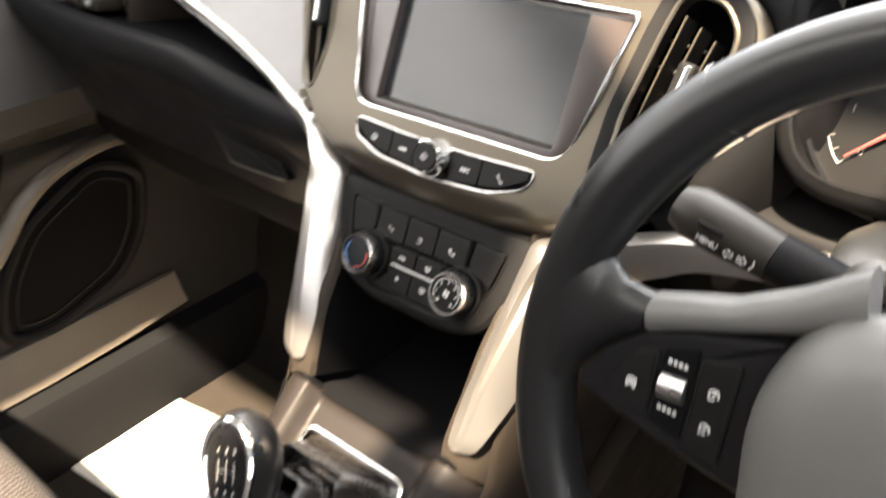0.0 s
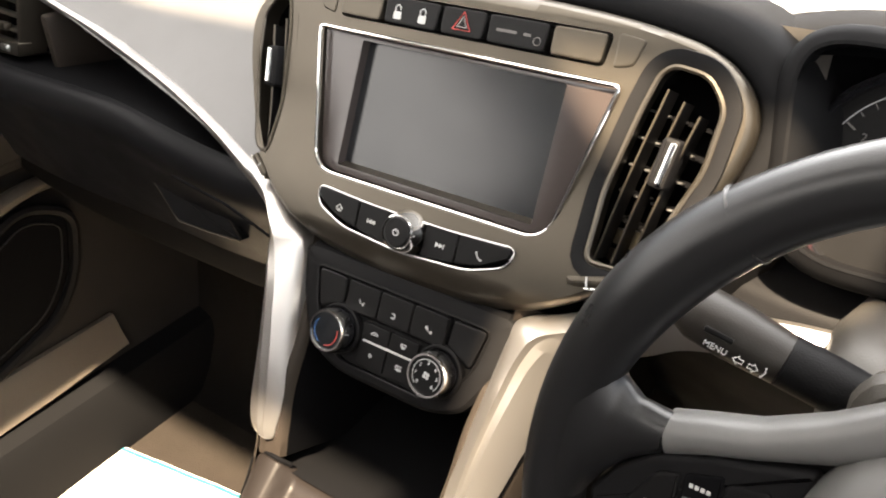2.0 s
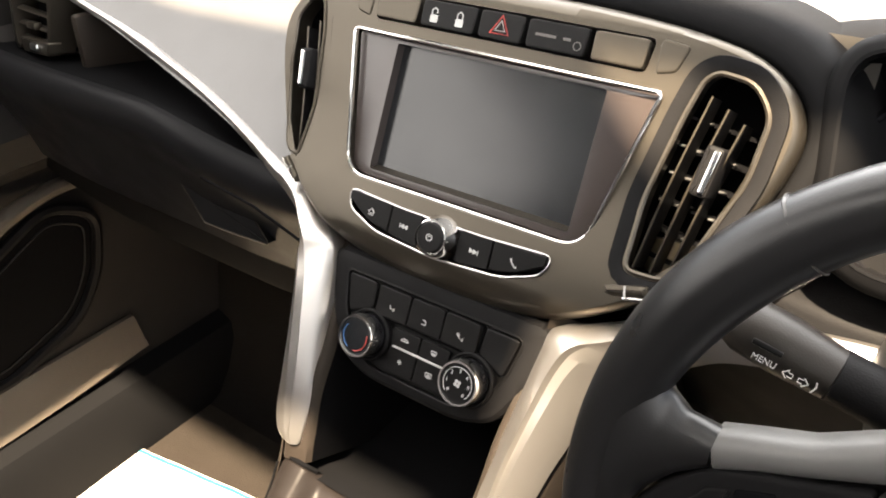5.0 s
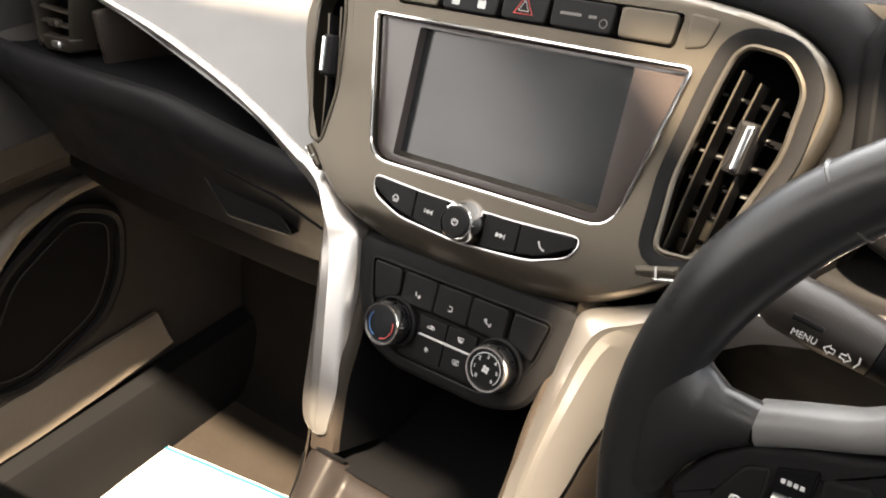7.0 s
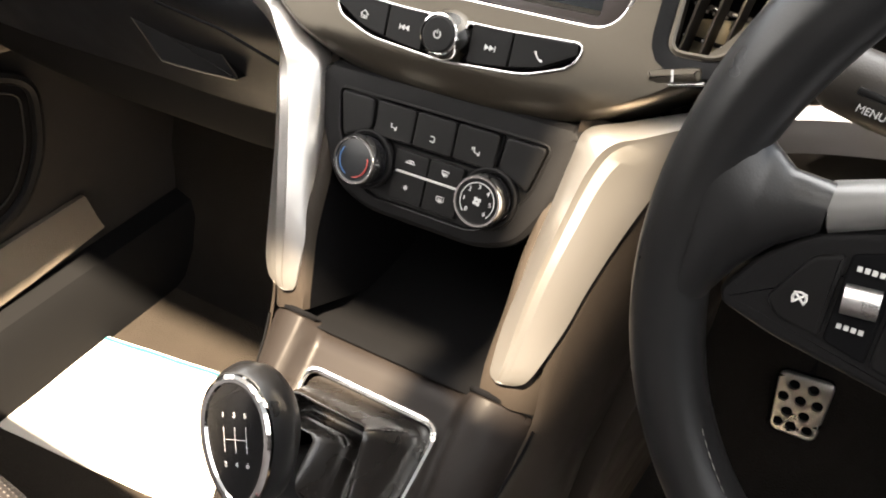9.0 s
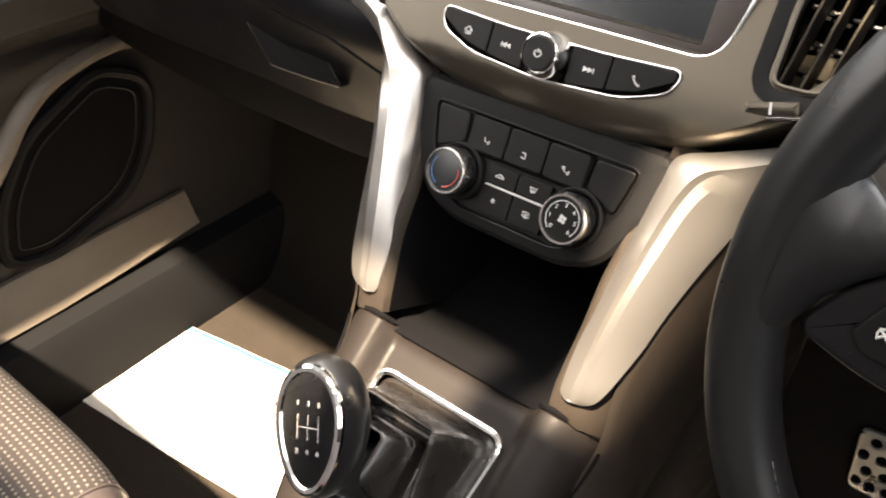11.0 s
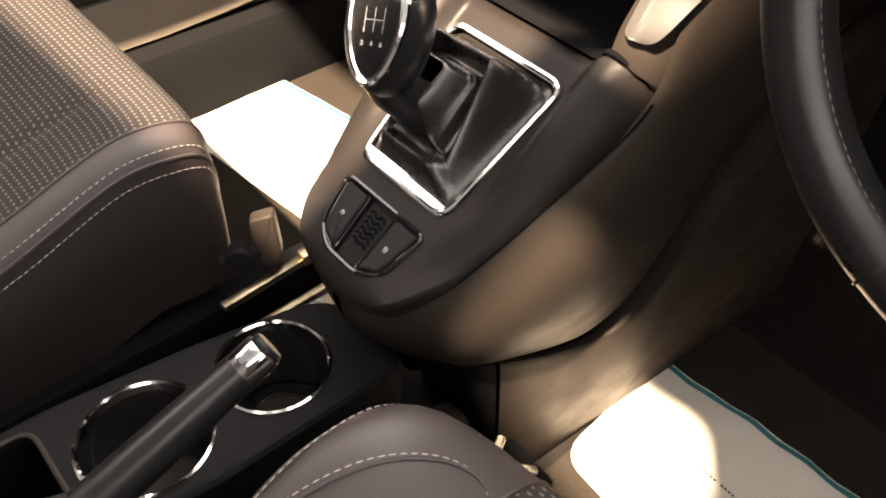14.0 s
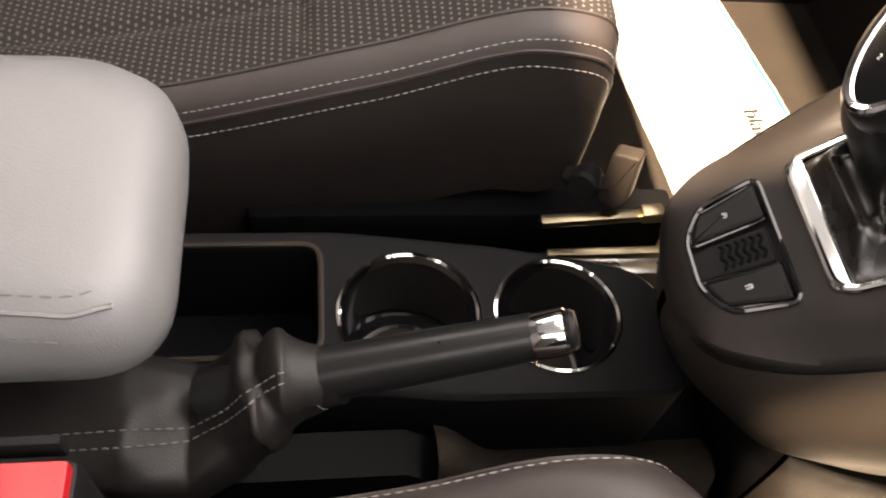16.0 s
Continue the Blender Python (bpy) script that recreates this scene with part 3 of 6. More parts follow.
def driver_face(a, b):
    x = 0.115 + 0.66 * a
    k = b * 6
    prof = [(0.16, 0.40), (0.07, 0.50), (0.020, 0.60), (0.012, 0.640), (0.020, 0.655), (0.040, 0.664), (0.075, 0.668)]
    i = min(5, int(k))
    t = k - i
    y, z = (prof[i][c] + (prof[i + 1][c] - prof[i][c]) * t for c in (0, 1))
    return Vector((x, y + 0.02 * smooth(0.25, 0.115, x), z))


part("fascia", sheet(driver_face, 24, 24), SOFT, dd, sharp=60)


def dash_top(a, b):
    x = -0.14 + 0.92 * a
    y = 0.085 + 0.025 * smooth(0.09, 0.20, x) + 0.38 * b
    return Vector((x, y, 0.776 + 0.022 * smooth(0.10, 0.24, x) * smooth(0.75, 0.62, x) + 0.020 * smooth(0.0, 0.35, b) - 0.02 * b))


part("cheek", sheet(lambda a, b: Vector((0.150 + 0.060 * a, 0.045 + 0.035 * b, 0.645 + 0.148 * b)), 8, 10), CHEEK, dd, sharp=60)


def dash_lip(a, b):
    x = -0.16 + 0.94 * a
    y0 = 0.036 + 0.034 * smooth(0.09, 0.20, x) + 0.06 * smooth(-0.10, -0.16, x)
    return Vector((x, y0 + (0.052 - 0.006 * smooth(0.09, 0.20, x)) * b, 0.765 + 0.0135 * math.sin(math.pi * 0.60 * b) + 0.022 * smooth(0.10, 0.24, x)))


part("top_lip", sheet(dash_lip, 60, 8), TRAY, dd, "black rolled lip along the dashboard top", sharp=60)
part("top_panel", sheet(dash_top, 46, 24), TOPSKIN, dd, sharp=60)


def instruments():
    t = thing("instrument_cluster", "dark round rev counter under a hooded binnacle", "instrument cluster", at=(0.27, 0.07, 0.66))
    m = basis((0.268, 0.066, 0.722), (1, 0, 0), (0, 0.42, 0.91))
    out = rounded([(-0.085, 0.075), (0.28, 0.075), (0.30, -0.055), (-0.062, -0.060)], 0.045, 8)
    part("binnacle", holed(out, [inset(out, 0.010)], m, -0.02, 0.045, 0.012, 0.05), TRAY, t, sharp=50)
    part("face", slab(inset(out, 0.009), m, -0.02, 0.0, 0.001), DARK, t)
    part("bezel_ring", turned([(0.058, 0), (0.058, 0.014), (0.060, 0.017), (0.063, 0.014), (0.063, 0)], at2(m, 0, 0), 48, caps=False), GLOSS, t)
    part("dial", turned([(0.0, 0.0), (0.058, 0.0), (0.058, 0.002), (0.0, 0.002)], at2(m, 0, 0), 48), BUTTON, t)
    bm = bmesh.new()
    for k in range(29):
        a = math.radians(225 - k * 270 / 28)
        r0 = 0.044 if k % 4 == 0 else 0.047
        tube([m @ Vector((math.cos(a) * r, math.sin(a) * r, 0.0028)) for r in (r0, 0.050)], 0.0004 if k % 4 else 0.0007, 4, bm=bm)
    part("scale_marks", bm, DARKTHREAD, t)
    part("scale_arc", tube([m @ Vector((math.cos(math.radians(225 - k * 5.4)) * 0.051, math.sin(math.radians(225 - k * 5.4)) * 0.051, 0.0026)) for k in range(51)], 0.0004, 4), WHITE, t)
    for k in range(8):
        a = math.radians(225 - k * 270 / 7)
        writing("numeral", str(k), at2(m, math.cos(a) * 0.0375, math.sin(a) * 0.0375, 0.0026), 0.007, DARKTHREAD, t)
    part("needle", tube([m @ Vector((0.01 * math.cos(3.9), 0.01 * math.sin(3.9), 0.006)), m @ Vector((0.046 * math.cos(3.9), 0.046 * math.sin(3.9), 0.006))], [0.0016, 0.0005], 6), REDMARK, t)
    part("hub", turned([(0.0, 0.002), (0.011, 0.002), (0.011, 0.008), (0.009, 0.010), (0.0, 0.010)], m, 24), GLOSS, t)
    part("second_ring", turned([(0.050, 0), (0.050, 0.014), (0.052, 0.017), (0.055, 0.014), (0.055, 0)], at2(m, 0.205, 0), 40, caps=False), GLOSS, t)


instruments()

# ---------------------------------------------------------------- middle stack
stack = thing("centre_stack", "graphite satin centre stack holding screen and vents", "centre console", at=(0, 0.05, 0.60))


def bulge(u, v):
    return 0.010 * smooth(0.0, -0.088, v) - 0.014 * smooth(-0.084, -0.112, v) - 0.005 * (u / 0.17) ** 2 - 0.005 * smooth(0.079, 0.092, v)


OUT = chaikin(mirror2([(0.0, 0.092), (0.070, 0.0905), (0.121, 0.086), (0.164, 0.077), (0.189, 0.053), (0.189, 0.022), (0.171, -0.025), (0.142, -0.066), (0.090, -0.098), (0.040, -0.108), (0.0, -0.110)]), 2)
VENT = [(0.139, 0.066), (0.160, 0.064), (0.173, 0.048), (0.171, 0.013), (0.155, -0.038), (0.147, -0.053), (0.120, -0.054), (0.118, -0.011), (0.127, 0.040), (0.132, 0.060)]
VENT_R = rounded(VENT, 0.008, 4)
VENT_L = [Vector((-p.x, p.y)) for p in rounded([(0.153, 0.066), (0.163, 0.064), (0.1745, 0.048), (0.1715, 0.013), (0.156, -0.038), (0.149, -0.049), (0.138, -0.050), (0.137, -0.011), (0.143, 0.040), (0.148, 0.060)], 0.006, 4)]
SCREEN = rounded([(-0.113, 0.048), (0.113, 0.048), (0.092, -0.050), (-0.092, -0.050)], [0.004, 0.004, 0.016, 0.016], 6)
BAR = rounded([(-0.080, -0.058), (-0.03, -0.0605), (0.03, -0.0605), (0.080, -0.058), (0.076, -0.072), (0.050, -0.0815), (0.0, -0.085), (-0.050, -0.0815), (-0.076, -0.072)], 0.008, 4)
ROW = rounded([(-0.101, 0.0765), (0.101, 0.0765), (0.099, 0.0565), (-0.099, 0.0565)], 0.004, 3)
part("housing", holed(OUT, [SCREEN, VENT_R, VENT_L, BAR, ROW], FACE, -0.075, 0.0, 0.010, 0.016, bulge,
                      [("v", v / 1000) for v in range(-104, 86, 8)] + [("u", u / 1000) for u in range(-176, 177, 16)]), SATIN, stack, sharp=35, fair=(FACE, bulge))
# dark dash skin that meets the stack's edge along its top and the driver's side
rim_run = [i for i in range(len(OUT)) if OUT[i].x > -0.14 and OUT[i].y > -0.062]
k0 = next(j for j in range(len(rim_run)) if j and rim_run[j] != rim_run[j - 1] + 1) if any(b - a > 1 for a, b in zip(rim_run, rim_run[1:])) else 0
rim_run = rim_run[k0:] + rim_run[:k0]
bands = []
for gap, dep in ((0.0005, -0.030), (-0.0005, -0.0205), (-0.003, -0.0185), (-0.010, -0.0185), (-0.020, -0.023), (-0.030, -0.038), (-0.040, -0.062)):
    o = inset(OUT, gap)
    bands.append([FACE @ Vector((o[i].x, o[i].y, dep)) for i in rim_run])
part("stack_skin", loft(bands, closed=False), TRAY, dd, "black dash skin round the centre stack", sharp=60)
# screen
DISPLAY = rounded([(-0.0770, 0.0435), (0.0790, 0.0435), (0.0790, -0.0435), (-0.0770, -0.0435)], 0.002, 2)
scr = part("screen_surround", holed(inset(SCREEN, 0.0005), [DISPLAY], FACE, -0.022, -0.0035, 0.002, 0.016), BEZEL, stack, "brownish black screen surround")
part("display", slab(inset(DISPLAY, -0.0008), FACE, -0.016, -0.0115, 0.0004), GLASS, scr, "switched-off grey glass display")
part("lower_bevel", loft([[FACE @ Vector((x, y, d)) for x in (-0.076, 0.078)] for y, d in ((-0.0432, -0.0036), (-0.0405, -0.0114))], closed=False), SATIN, scr)
part("chrome_frame", tube([FACE @ Vector((p.x, p.y, 0.0010)) for p in SCREEN], 0.0012, 8, closed=True), CHROME, stack, "thin bright metal frame round the screen")
# keys above the screen
keys = [(-0.0985, -0.063), (-0.0610, -0.0175), (-0.0155, 0.0175), (0.0195, 0.0610), (0.0640, 0.0985)]
part("key_row_bed", slab(inset(ROW, 0.0003), FACE, -0.02, -0.010, 0.001), DARK, stack)
key_objs = []
for i, (a, b) in enumerate(keys):
    o = rounded([(a, 0.0752), (b, 0.0752), (b - 0.0008, 0.0578), (a + 0.0008, 0.0578)], 0.003, 3)
    key_objs.append(part("key", slab(o, FACE, -0.012, 0.0012, 0.0012), SATIN if i in (0, 4) else BUTTON, stack))
tri = [(0.0, 0.0072), (0.0066, -0.0042), (-0.0066, -0.0042)]
part("hazard_mark", tube([FACE @ Vector((0.001 + x, 0.0660 + y, 0.0014)) for x, y in tri], 0.0006, 5, closed=True), REDMARK, key_objs[2], "red triangle")
part("hazard_inner", tube([FACE @ Vector((0.001 + x * 0.55, 0.0660 + y * 0.55, 0.0014)) for x, y in tri], 0.00045, 5, closed=True), WHITE, key_objs[2])
for du, op in ((-0.050, 1), (-0.030, 0)):
    o = part("padlock_mark", slab(rounded([(du - 0.003, 0.066), (du + 0.003, 0.066), (du + 0.003, 0.061), (du - 0.003, 0.061)], 0.0006, 2), FACE, 0.0008, 0.0014, 0.0002), WHITE, key_objs[1])
    part("shackle", tube([FACE @ Vector((du + x, y, 0.0013)) for x, y in ((-0.002, 0.066), (-0.002, 0.069), (0, 0.0705), (0.002, 0.069), (0.002, 0.067 if op else 0.066))], 0.0004, 5), WHITE, o)
for k, (a, b) in enumerate(((0.026, 0.040), (0.045, 0.050))):
    part("notice_mark", slab([(a, 0.0672), (b, 0.0672), (b, 0.0655), (a, 0.0655)], FACE, 0.0008, 0.0014, 0.0001), DARKTHREAD, key_objs[3])
part("notice_ring", tube([FACE @ Vector((*p, 0.0013)) for p in circle(0.055, 0.0635, 0.0024, 16)], 0.0003, 4, closed=True), DARKTHREAD, key_objs[3])
# raised facet beside the key row on either side
for sgn in (1, -1):
    o = [(sgn * 0.1035, 0.0775), (sgn * 0.121, 0.0755), (sgn * 0.1165, 0.0600), (sgn * 0.1045, 0.0570)]
    part("corner_facet", slab(rounded(o if sgn > 0 else o[::-1], 0.003, 3), FACE, -0.012, -0.0012, 0.0012), SATIN, stack)

# media keys and power knob
mb = part("media_bar", slab(inset(BAR, 0.0004), FACE, -0.01, 0.003, 0.001), DARK, stack)
part("bar_edge", tube([FACE @ Vector((p.x, p.y, bulge(p.x, p.y) + 0.0012)) for p in inset(BAR, 0.0004)], 0.0007, 6, closed=True), STEEL, mb)


def bar_key(u0, u1):
    pts = []
    top = [(u0, -0.0612), (u1, -0.0612)]
    low = lambda u: -0.0825 + 6.0 * u * u * 0.35 if abs(u) < 0.058 else -0.0755 + (abs(u) - 0.058) * 0.55
    n = 6
    pts = [(u0 + (u1 - u0) * k / n, -0.0608 + 0.4 * max(0, abs(u0 + (u1 - u0) * k / n) - 0.03) * 0.08) for k in range(n + 1)]
    pts += [(u1 + (u0 - u1) * k / n, low(u1 + (u0 - u1) * k / n)) for k in range(n + 1)]
    return rounded(pts, 0.0012, 2)


marks = []
for u0, u1 in ((-0.0765, -0.0405), (-0.0395, -0.0150), (0.0150, 0.0395), (0.0405, 0.0765)):
    marks.append(part("media_key", slab(bar_key(u0, u1), FACE, 0.0, 0.0105, 0.0006), BUTTON, stack))
D = 0.0108


def strokes(name, lists, m, r, mat, parent, s=0.60):
    bm = bmesh.new()
    if name in ("fan_arc", "temperature_arc", "gate_lines"):
        s = 1.0
    for pts in lists:
        tube([m @ Vector((p[0] * s, p[1] * s, 0)) for p in pts], r, 5, bm=bm)
    return part(name, bm, mat, parent)


strokes("home_mark", [[(-0.0045, 0), (0, 0.004), (0.0045, 0)], [(-0.003, 0.0005), (-0.003, -0.0035), (0.003, -0.0035), (0.003, 0.0005)], [(-0.0008, -0.0035), (-0.0008, -0.001), (0.001, -0.001), (0.001, -0.0035)]], at2(FACE, -0.056, -0.0695, D), 0.00035, WHITE, marks[0])


def arrows(m, sgn, parent):
    bm = bmesh.new()
    for k in (0, 1):
        o = [(sgn * (0.004 * k - 0.004), 0.0022), (sgn * (0.004 * k), 0.0), (sgn * (0.004 * k - 0.004), -0.0022)]
        slab(o if sgn < 0 else o, m, -0.0003, 0.0002, 0.0001, bm=bm)
    slab([(sgn * 0.0043, 0.0022), (sgn * 0.0050, 0.0022), (sgn * 0.0050, -0.0022), (sgn * 0.0043, -0.0022)], m, -0.0003, 0.0002, 0.0001, bm=bm)
    part("skip_mark", bm, WHITE, parent)


arrows(at2(FACE, -0.0275, -0.0715, D) @ Matrix.Scale(0.72, 4), -1, marks[1])
arrows(at2(FACE, 0.0275, -0.0715, D) @ Matrix.Scale(0.72, 4), 1, marks[2])
part("phone_mark", tube([at2(FACE, 0.0565, -0.0695, D) @ Vector((p[0] * 0.7, p[1] * 0.7, 0)) for p in ((-0.003, 0.003), (-0.0025, 0.001), (-0.0005, -0.0015), (0.002, -0.0035), (0.0035, -0.003))], [0.0008, 0.0005, 0.0004, 0.0005, 0.0008], 6, flat=0.4, up=FACE.to_3x3() @ Vector((0, 0, 1))), WHITE, marks[3])
knob_m = at2(FACE, 0, -0.0705, 0.008)
pk = part("power_knob", turned([(0.0148, -0.004), (0.0148, 0.001), (0.0132, 0.0040), (0.0122, 0.0100), (0.0116, 0.0118), (0.0108, 0.0122), (0.0104, 0.0110), (0.0, 0.0110)], knob_m, 40), CHROME, stack, "chrome-rimmed power knob")
part("knob_cap", turned([(0.0103, 0.010), (0.0102, 0.0119), (0.0090, 0.0128), (0.0, 0.0130)], knob_m, 32), BUTTON, pk)
strokes("power_mark", [[(0.0034 * math.sin(a), 0.0034 * math.cos(a)) for a in [0.6 + k * (math.tau - 1.2) / 16 for k in range(17)]], [(0, 0.0042), (0, 0.0005)]], at2(knob_m, 0, 0, 0.0132), 0.0004, WHITE, pk)


def stack_vent(sgn, name):
    v = thing(name, "black slatted centre air vent with chrome tab", "air vent", group="centre air vents", at=(sgn * 0.145, 0.0, 0.72))
    V = VENT_R if sgn > 0 else VENT_L[::-1]
    S = Matrix.Diagonal((sgn, 1, 1, 1))
    F = FACE @ S
    part("duct", slab(inset(V, -0.001), FACE, -0.065, -0.045, 0.001), DARK, v)
    part("duct_wall", loft([[FACE @ Vector((p.x, p.y, d)) for p in inset(V, -0.0005)] for d in (-0.060, -0.012)], caps=False), DARK, v)
    edge = inset(V, 0.0008)
    if sgn > 0:
        part("vent_surround", loft([[FACE @ Vector((p.x, p.y, bulge(p.x, p.y) + d)) for p in inset(V, -g)] for g, d in ((0.0095, -0.001), (0.0090, 0.0007), (0.0020, 0.0009), (0.0002, -0.0005), (0.0002, -0.006))], caps=False), SOFT, v, "dark surround of the vent", sharp=50)
    part("duct_lip", tube([FACE @ Vector((p.x, p.y, bulge(p.x, p.y) - 0.0002)) for p in edge], 0.0016, 6, closed=True), SATIN, v)
    for t, b in (((0.1395, 0.052), (0.1235, -0.051)), ((0.1500, 0.047), (0.1340, -0.051)), ((0.1605, 0.041), (0.1440, -0.050))):
        mid = ((t[0] + b[0]) / 2 - 0.0015, (t[1] + b[1]) / 2)
        pts = chaikin([(*t, 0), (*mid, 0), (*b, 0)], 3, closed=False)
        s = bmesh.new()
        loft([[F @ Vector((p[0] + o, p[1], d)) for o, d in ((-0.0006, -0.004), (0.0006, -0.004), (0.0006, -0.022), (-0.0006, -0.022))] for p in pts], bm=s)
        vane = part("vane", s, SOFT, v)
        # lighter tube along the front draws the highlight on the black vane
        part("vane_highlight", tube([F @ Vector((p[0], p[1], -0.0038)) for p in pts], 0.00075, 6), SATIN, vane)
    for k in range(6):
        y = 0.040 - k * 0.0165
        u0, u1 = 0.1225 - 0.0012 * k, 0.170 - 0.0045 * k
        part("cross_vane", loft([[F @ Vector((u, y + o - (u - u0) * 0.12, d)) for o, d in ((-0.0012, -0.026), (0.0012, -0.026), (0.0012, -0.040), (-0.0012, -0.040))] for u in (u0, u1)]), DARK, v)
        for j in range(4):
            u = u0 + 0.004 + j * 0.0112 - 0.001 * j
            if u < u1 - 0.003:
                part("vane_clip", box(F @ Matrix.Translation((u, y - (u - u0) * 0.12, -0.0235)), 0.0040, 0.0014, 0.005, 0.0005, 1), STEEL, v)
    # rear baffle low in the duct
    part("baffle", loft([[F @ Vector((u, y, d)) for u, y in ((0.119, -0.034), (0.150, -0.030), (0.148, -0.055), (0.119, -0.056))] for d in (-0.044, -0.030)]), BRASSY, v, "pale lit duct baffle")
    tm = at2(F, 0.1500, 0.012, 0.0, -0.10 if sgn > 0 else -0.10)
    tab = part("tab", slab(rounded([(-0.0055, 0.0145), (0.0055, 0.0145), (0.0050, -0.0145), (-0.0060, -0.0145)], 0.003, 3), tm, -0.012, 0.0035, 0.0025), SOFT, v)
    part("tab_chrome", slab(rounded([(0.0000, 0.0125), (0.0042, 0.0125), (0.0036, -0.0125), (-0.0006, -0.0125)], 0.0012, 3), tm, 0.0, 0.0050, 0.0012), CHROME, tab)
    wm = at2(F, 0.1265, -0.0640, 0.002, 0.24) if sgn > 0 else at2(F, 0.1430, -0.0605, 0.0, 0.71) @ Matrix.Scale(0.72, 4)
    wb = part("thumbwheel", slab(rounded([(-0.0140, 0.0038), (0.0140, 0.0045), (0.0140, -0.0038), (-0.0140, -0.0038)], 0.003, 3), wm, -0.01, 0.0050, 0.003), SATIN, v)
    part("wheel_tick", slab([(-0.0006, 0.003), (0.0006, 0.003), (0.0006, -0.003), (-0.0006, -0.003)], wm, 0.0045, 0.0053, 0.0001), WHITE, wb)
    part("wheel_base", slab(rounded([(-0.0155, -0.0030), (0.0155, -0.0030), (0.0148, -0.0052), (-0.0148, -0.0052)], 0.001, 2), wm, -0.01, 0.0030, 0.001), CHROME, wb)


stack_vent(1, "air_vent")
stack_vent(-1, "air_vent")

# ---------------------------------------------------------------- heater controls
heater = thing("heater_panel", "black heater control panel with two chrome knobs", "control panel", at=(0, -0.05, 0.56))
HOUT = rounded([(-0.092, -0.100), (0.092, -0.100), (0.083, -0.145), (0.066, -0.176), (0.040, -0.186), (-0.040, -0.186), (-0.066, -0.176), (-0.083, -0.145)], 0.012, 4)
HIN = rounded([(-0.073, -0.1145), (0.073, -0.1145), (0.067, -0.143), (0.052, -0.166), (0.036, -0.176), (-0.036, -0.176), (-0.052, -0.166), (-0.067, -0.143)], 0.007, 4)
part("bezel", holed(HOUT, [HIN], FACE, -0.10, -0.001, 0.008, 0.008), SOFT, heater)
part("panel", slab(inset(HIN, 0.0004), FACE, -0.02, -0.004, 0.001), BUTTON, heater)
part("panel_edge", tube([FACE @ Vector((p.x, p.y, -0.0012)) for p in HIN], 0.0009, 6, closed=True), BUTTON, heater)
for sgn in (-1, 1):
    o = [(sgn * 0.0705, -0.1165), (sgn * 0.0450, -0.1165), (sgn * 0.0435, -0.1350), (sgn * 0.0640, -0.1440)]
    part("blank_panel", slab(rounded(o if sgn < 0 else o[::-1], 0.004, 4), FACE, -0.01, -0.0006, 0.0014), BUTTON, heater)
part("key_bed", slab(rounded([(-0.0435, -0.1150), (0.0435, -0.1150), (0.0425, -0.1365), (0.034, -0.1400), (-0.034, -0.1400), (-0.0425, -0.1365)], 0.004, 3), FACE, -0.01, -0.0028, 0.001), DARK, heater)
hk = []
for a, b in ((-0.0415, -0.0143), (-0.0135, 0.0135), (0.0143, 0.0415)):
    hk.append(part("heater_key", slab(rounded([(a, -0.1165), (b, -0.1165), (b, -0.1375), (a, -0.1375)], 0.0028, 3), FACE, -0.01, 0.0004, 0.0009), BUTTON, heater))
lk = []
for a, b, y0, y1 in ((-0.0235, -0.0005, -0.1415, -0.1535), (0.0005, 0.0235, -0.1415, -0.1535), (-0.0235, -0.0005, -0.1550, -0.1720), (0.0005, 0.0235, -0.1550, -0.1720)):
    lk.append(part("heater_key", slab(rounded([(a, y0), (b, y0), (b, y1), (a, y1)], 0.0012, 2), FACE, -0.01, -0.0010, 0.0005), BUTTON, heater))
part("bright_line", slab([(-0.021, -0.1538), (0.021, -0.1538), (0.021, -0.1547), (-0.021, -0.1547)], FACE, -0.003, -0.0002, 0.0002), WHITE, heater)
seat_mark = [[(-0.003, 0.003), (-0.0018, -0.001), (0.0018, -0.0012), (0.0022, -0.0035)], [(0.0034, 0.001), (0.003, -0.003)]]
strokes("air_mark", seat_mark, at2(FACE, -0.028, -0.1295, 0.0006), 0.00032, WHITE, hk[0])
strokes("air_mark", [[(-0.003, 0.002), (0.001, 0.0018), (0.0016, -0.001), (0.0012, -0.0035)], [(-0.0035, -0.003), (0.0012, -0.0035)]], at2(FACE, 0.0, -0.1295, 0.0006), 0.00032, WHITE, hk[1])
strokes("air_mark", seat_mark + [[(-0.005, 0.0035), (-0.0022, 0.0035), (-0.003, 0.001), (-0.0042, 0.001), (-0.005, 0.0035)]], at2(FACE, 0.029, -0.1295, 0.0006), 0.00032, WHITE, hk[2])
strokes("recirculate_mark", [[(-0.005, -0.001), (-0.004, 0.0005), (-0.001, 0.0022), (0.002, 0.002), (0.0045, 0.0005), (0.005, -0.001), (-0.005, -0.001)], [(-0.001, 0.0005), (0.002, 0.0005)]], at2(FACE, -0.0125, -0.1475, -0.0008), 0.00028, WHITE, lk[0])
strokes("screen_heat_mark", [[(-0.004, 0.0025), (0.004, 0.0025), (0.0025, -0.0015), (-0.0025, -0.0015), (-0.004, 0.0025)], [(-0.0015, 0.001), (-0.0015, -0.003)], [(0, 0.001), (0, -0.003)], [(0.0015, 0.001), (0.0015, -0.003)]], at2(FACE, 0.0120, -0.1475, -0.0008), 0.00028, WHITE, lk[1])
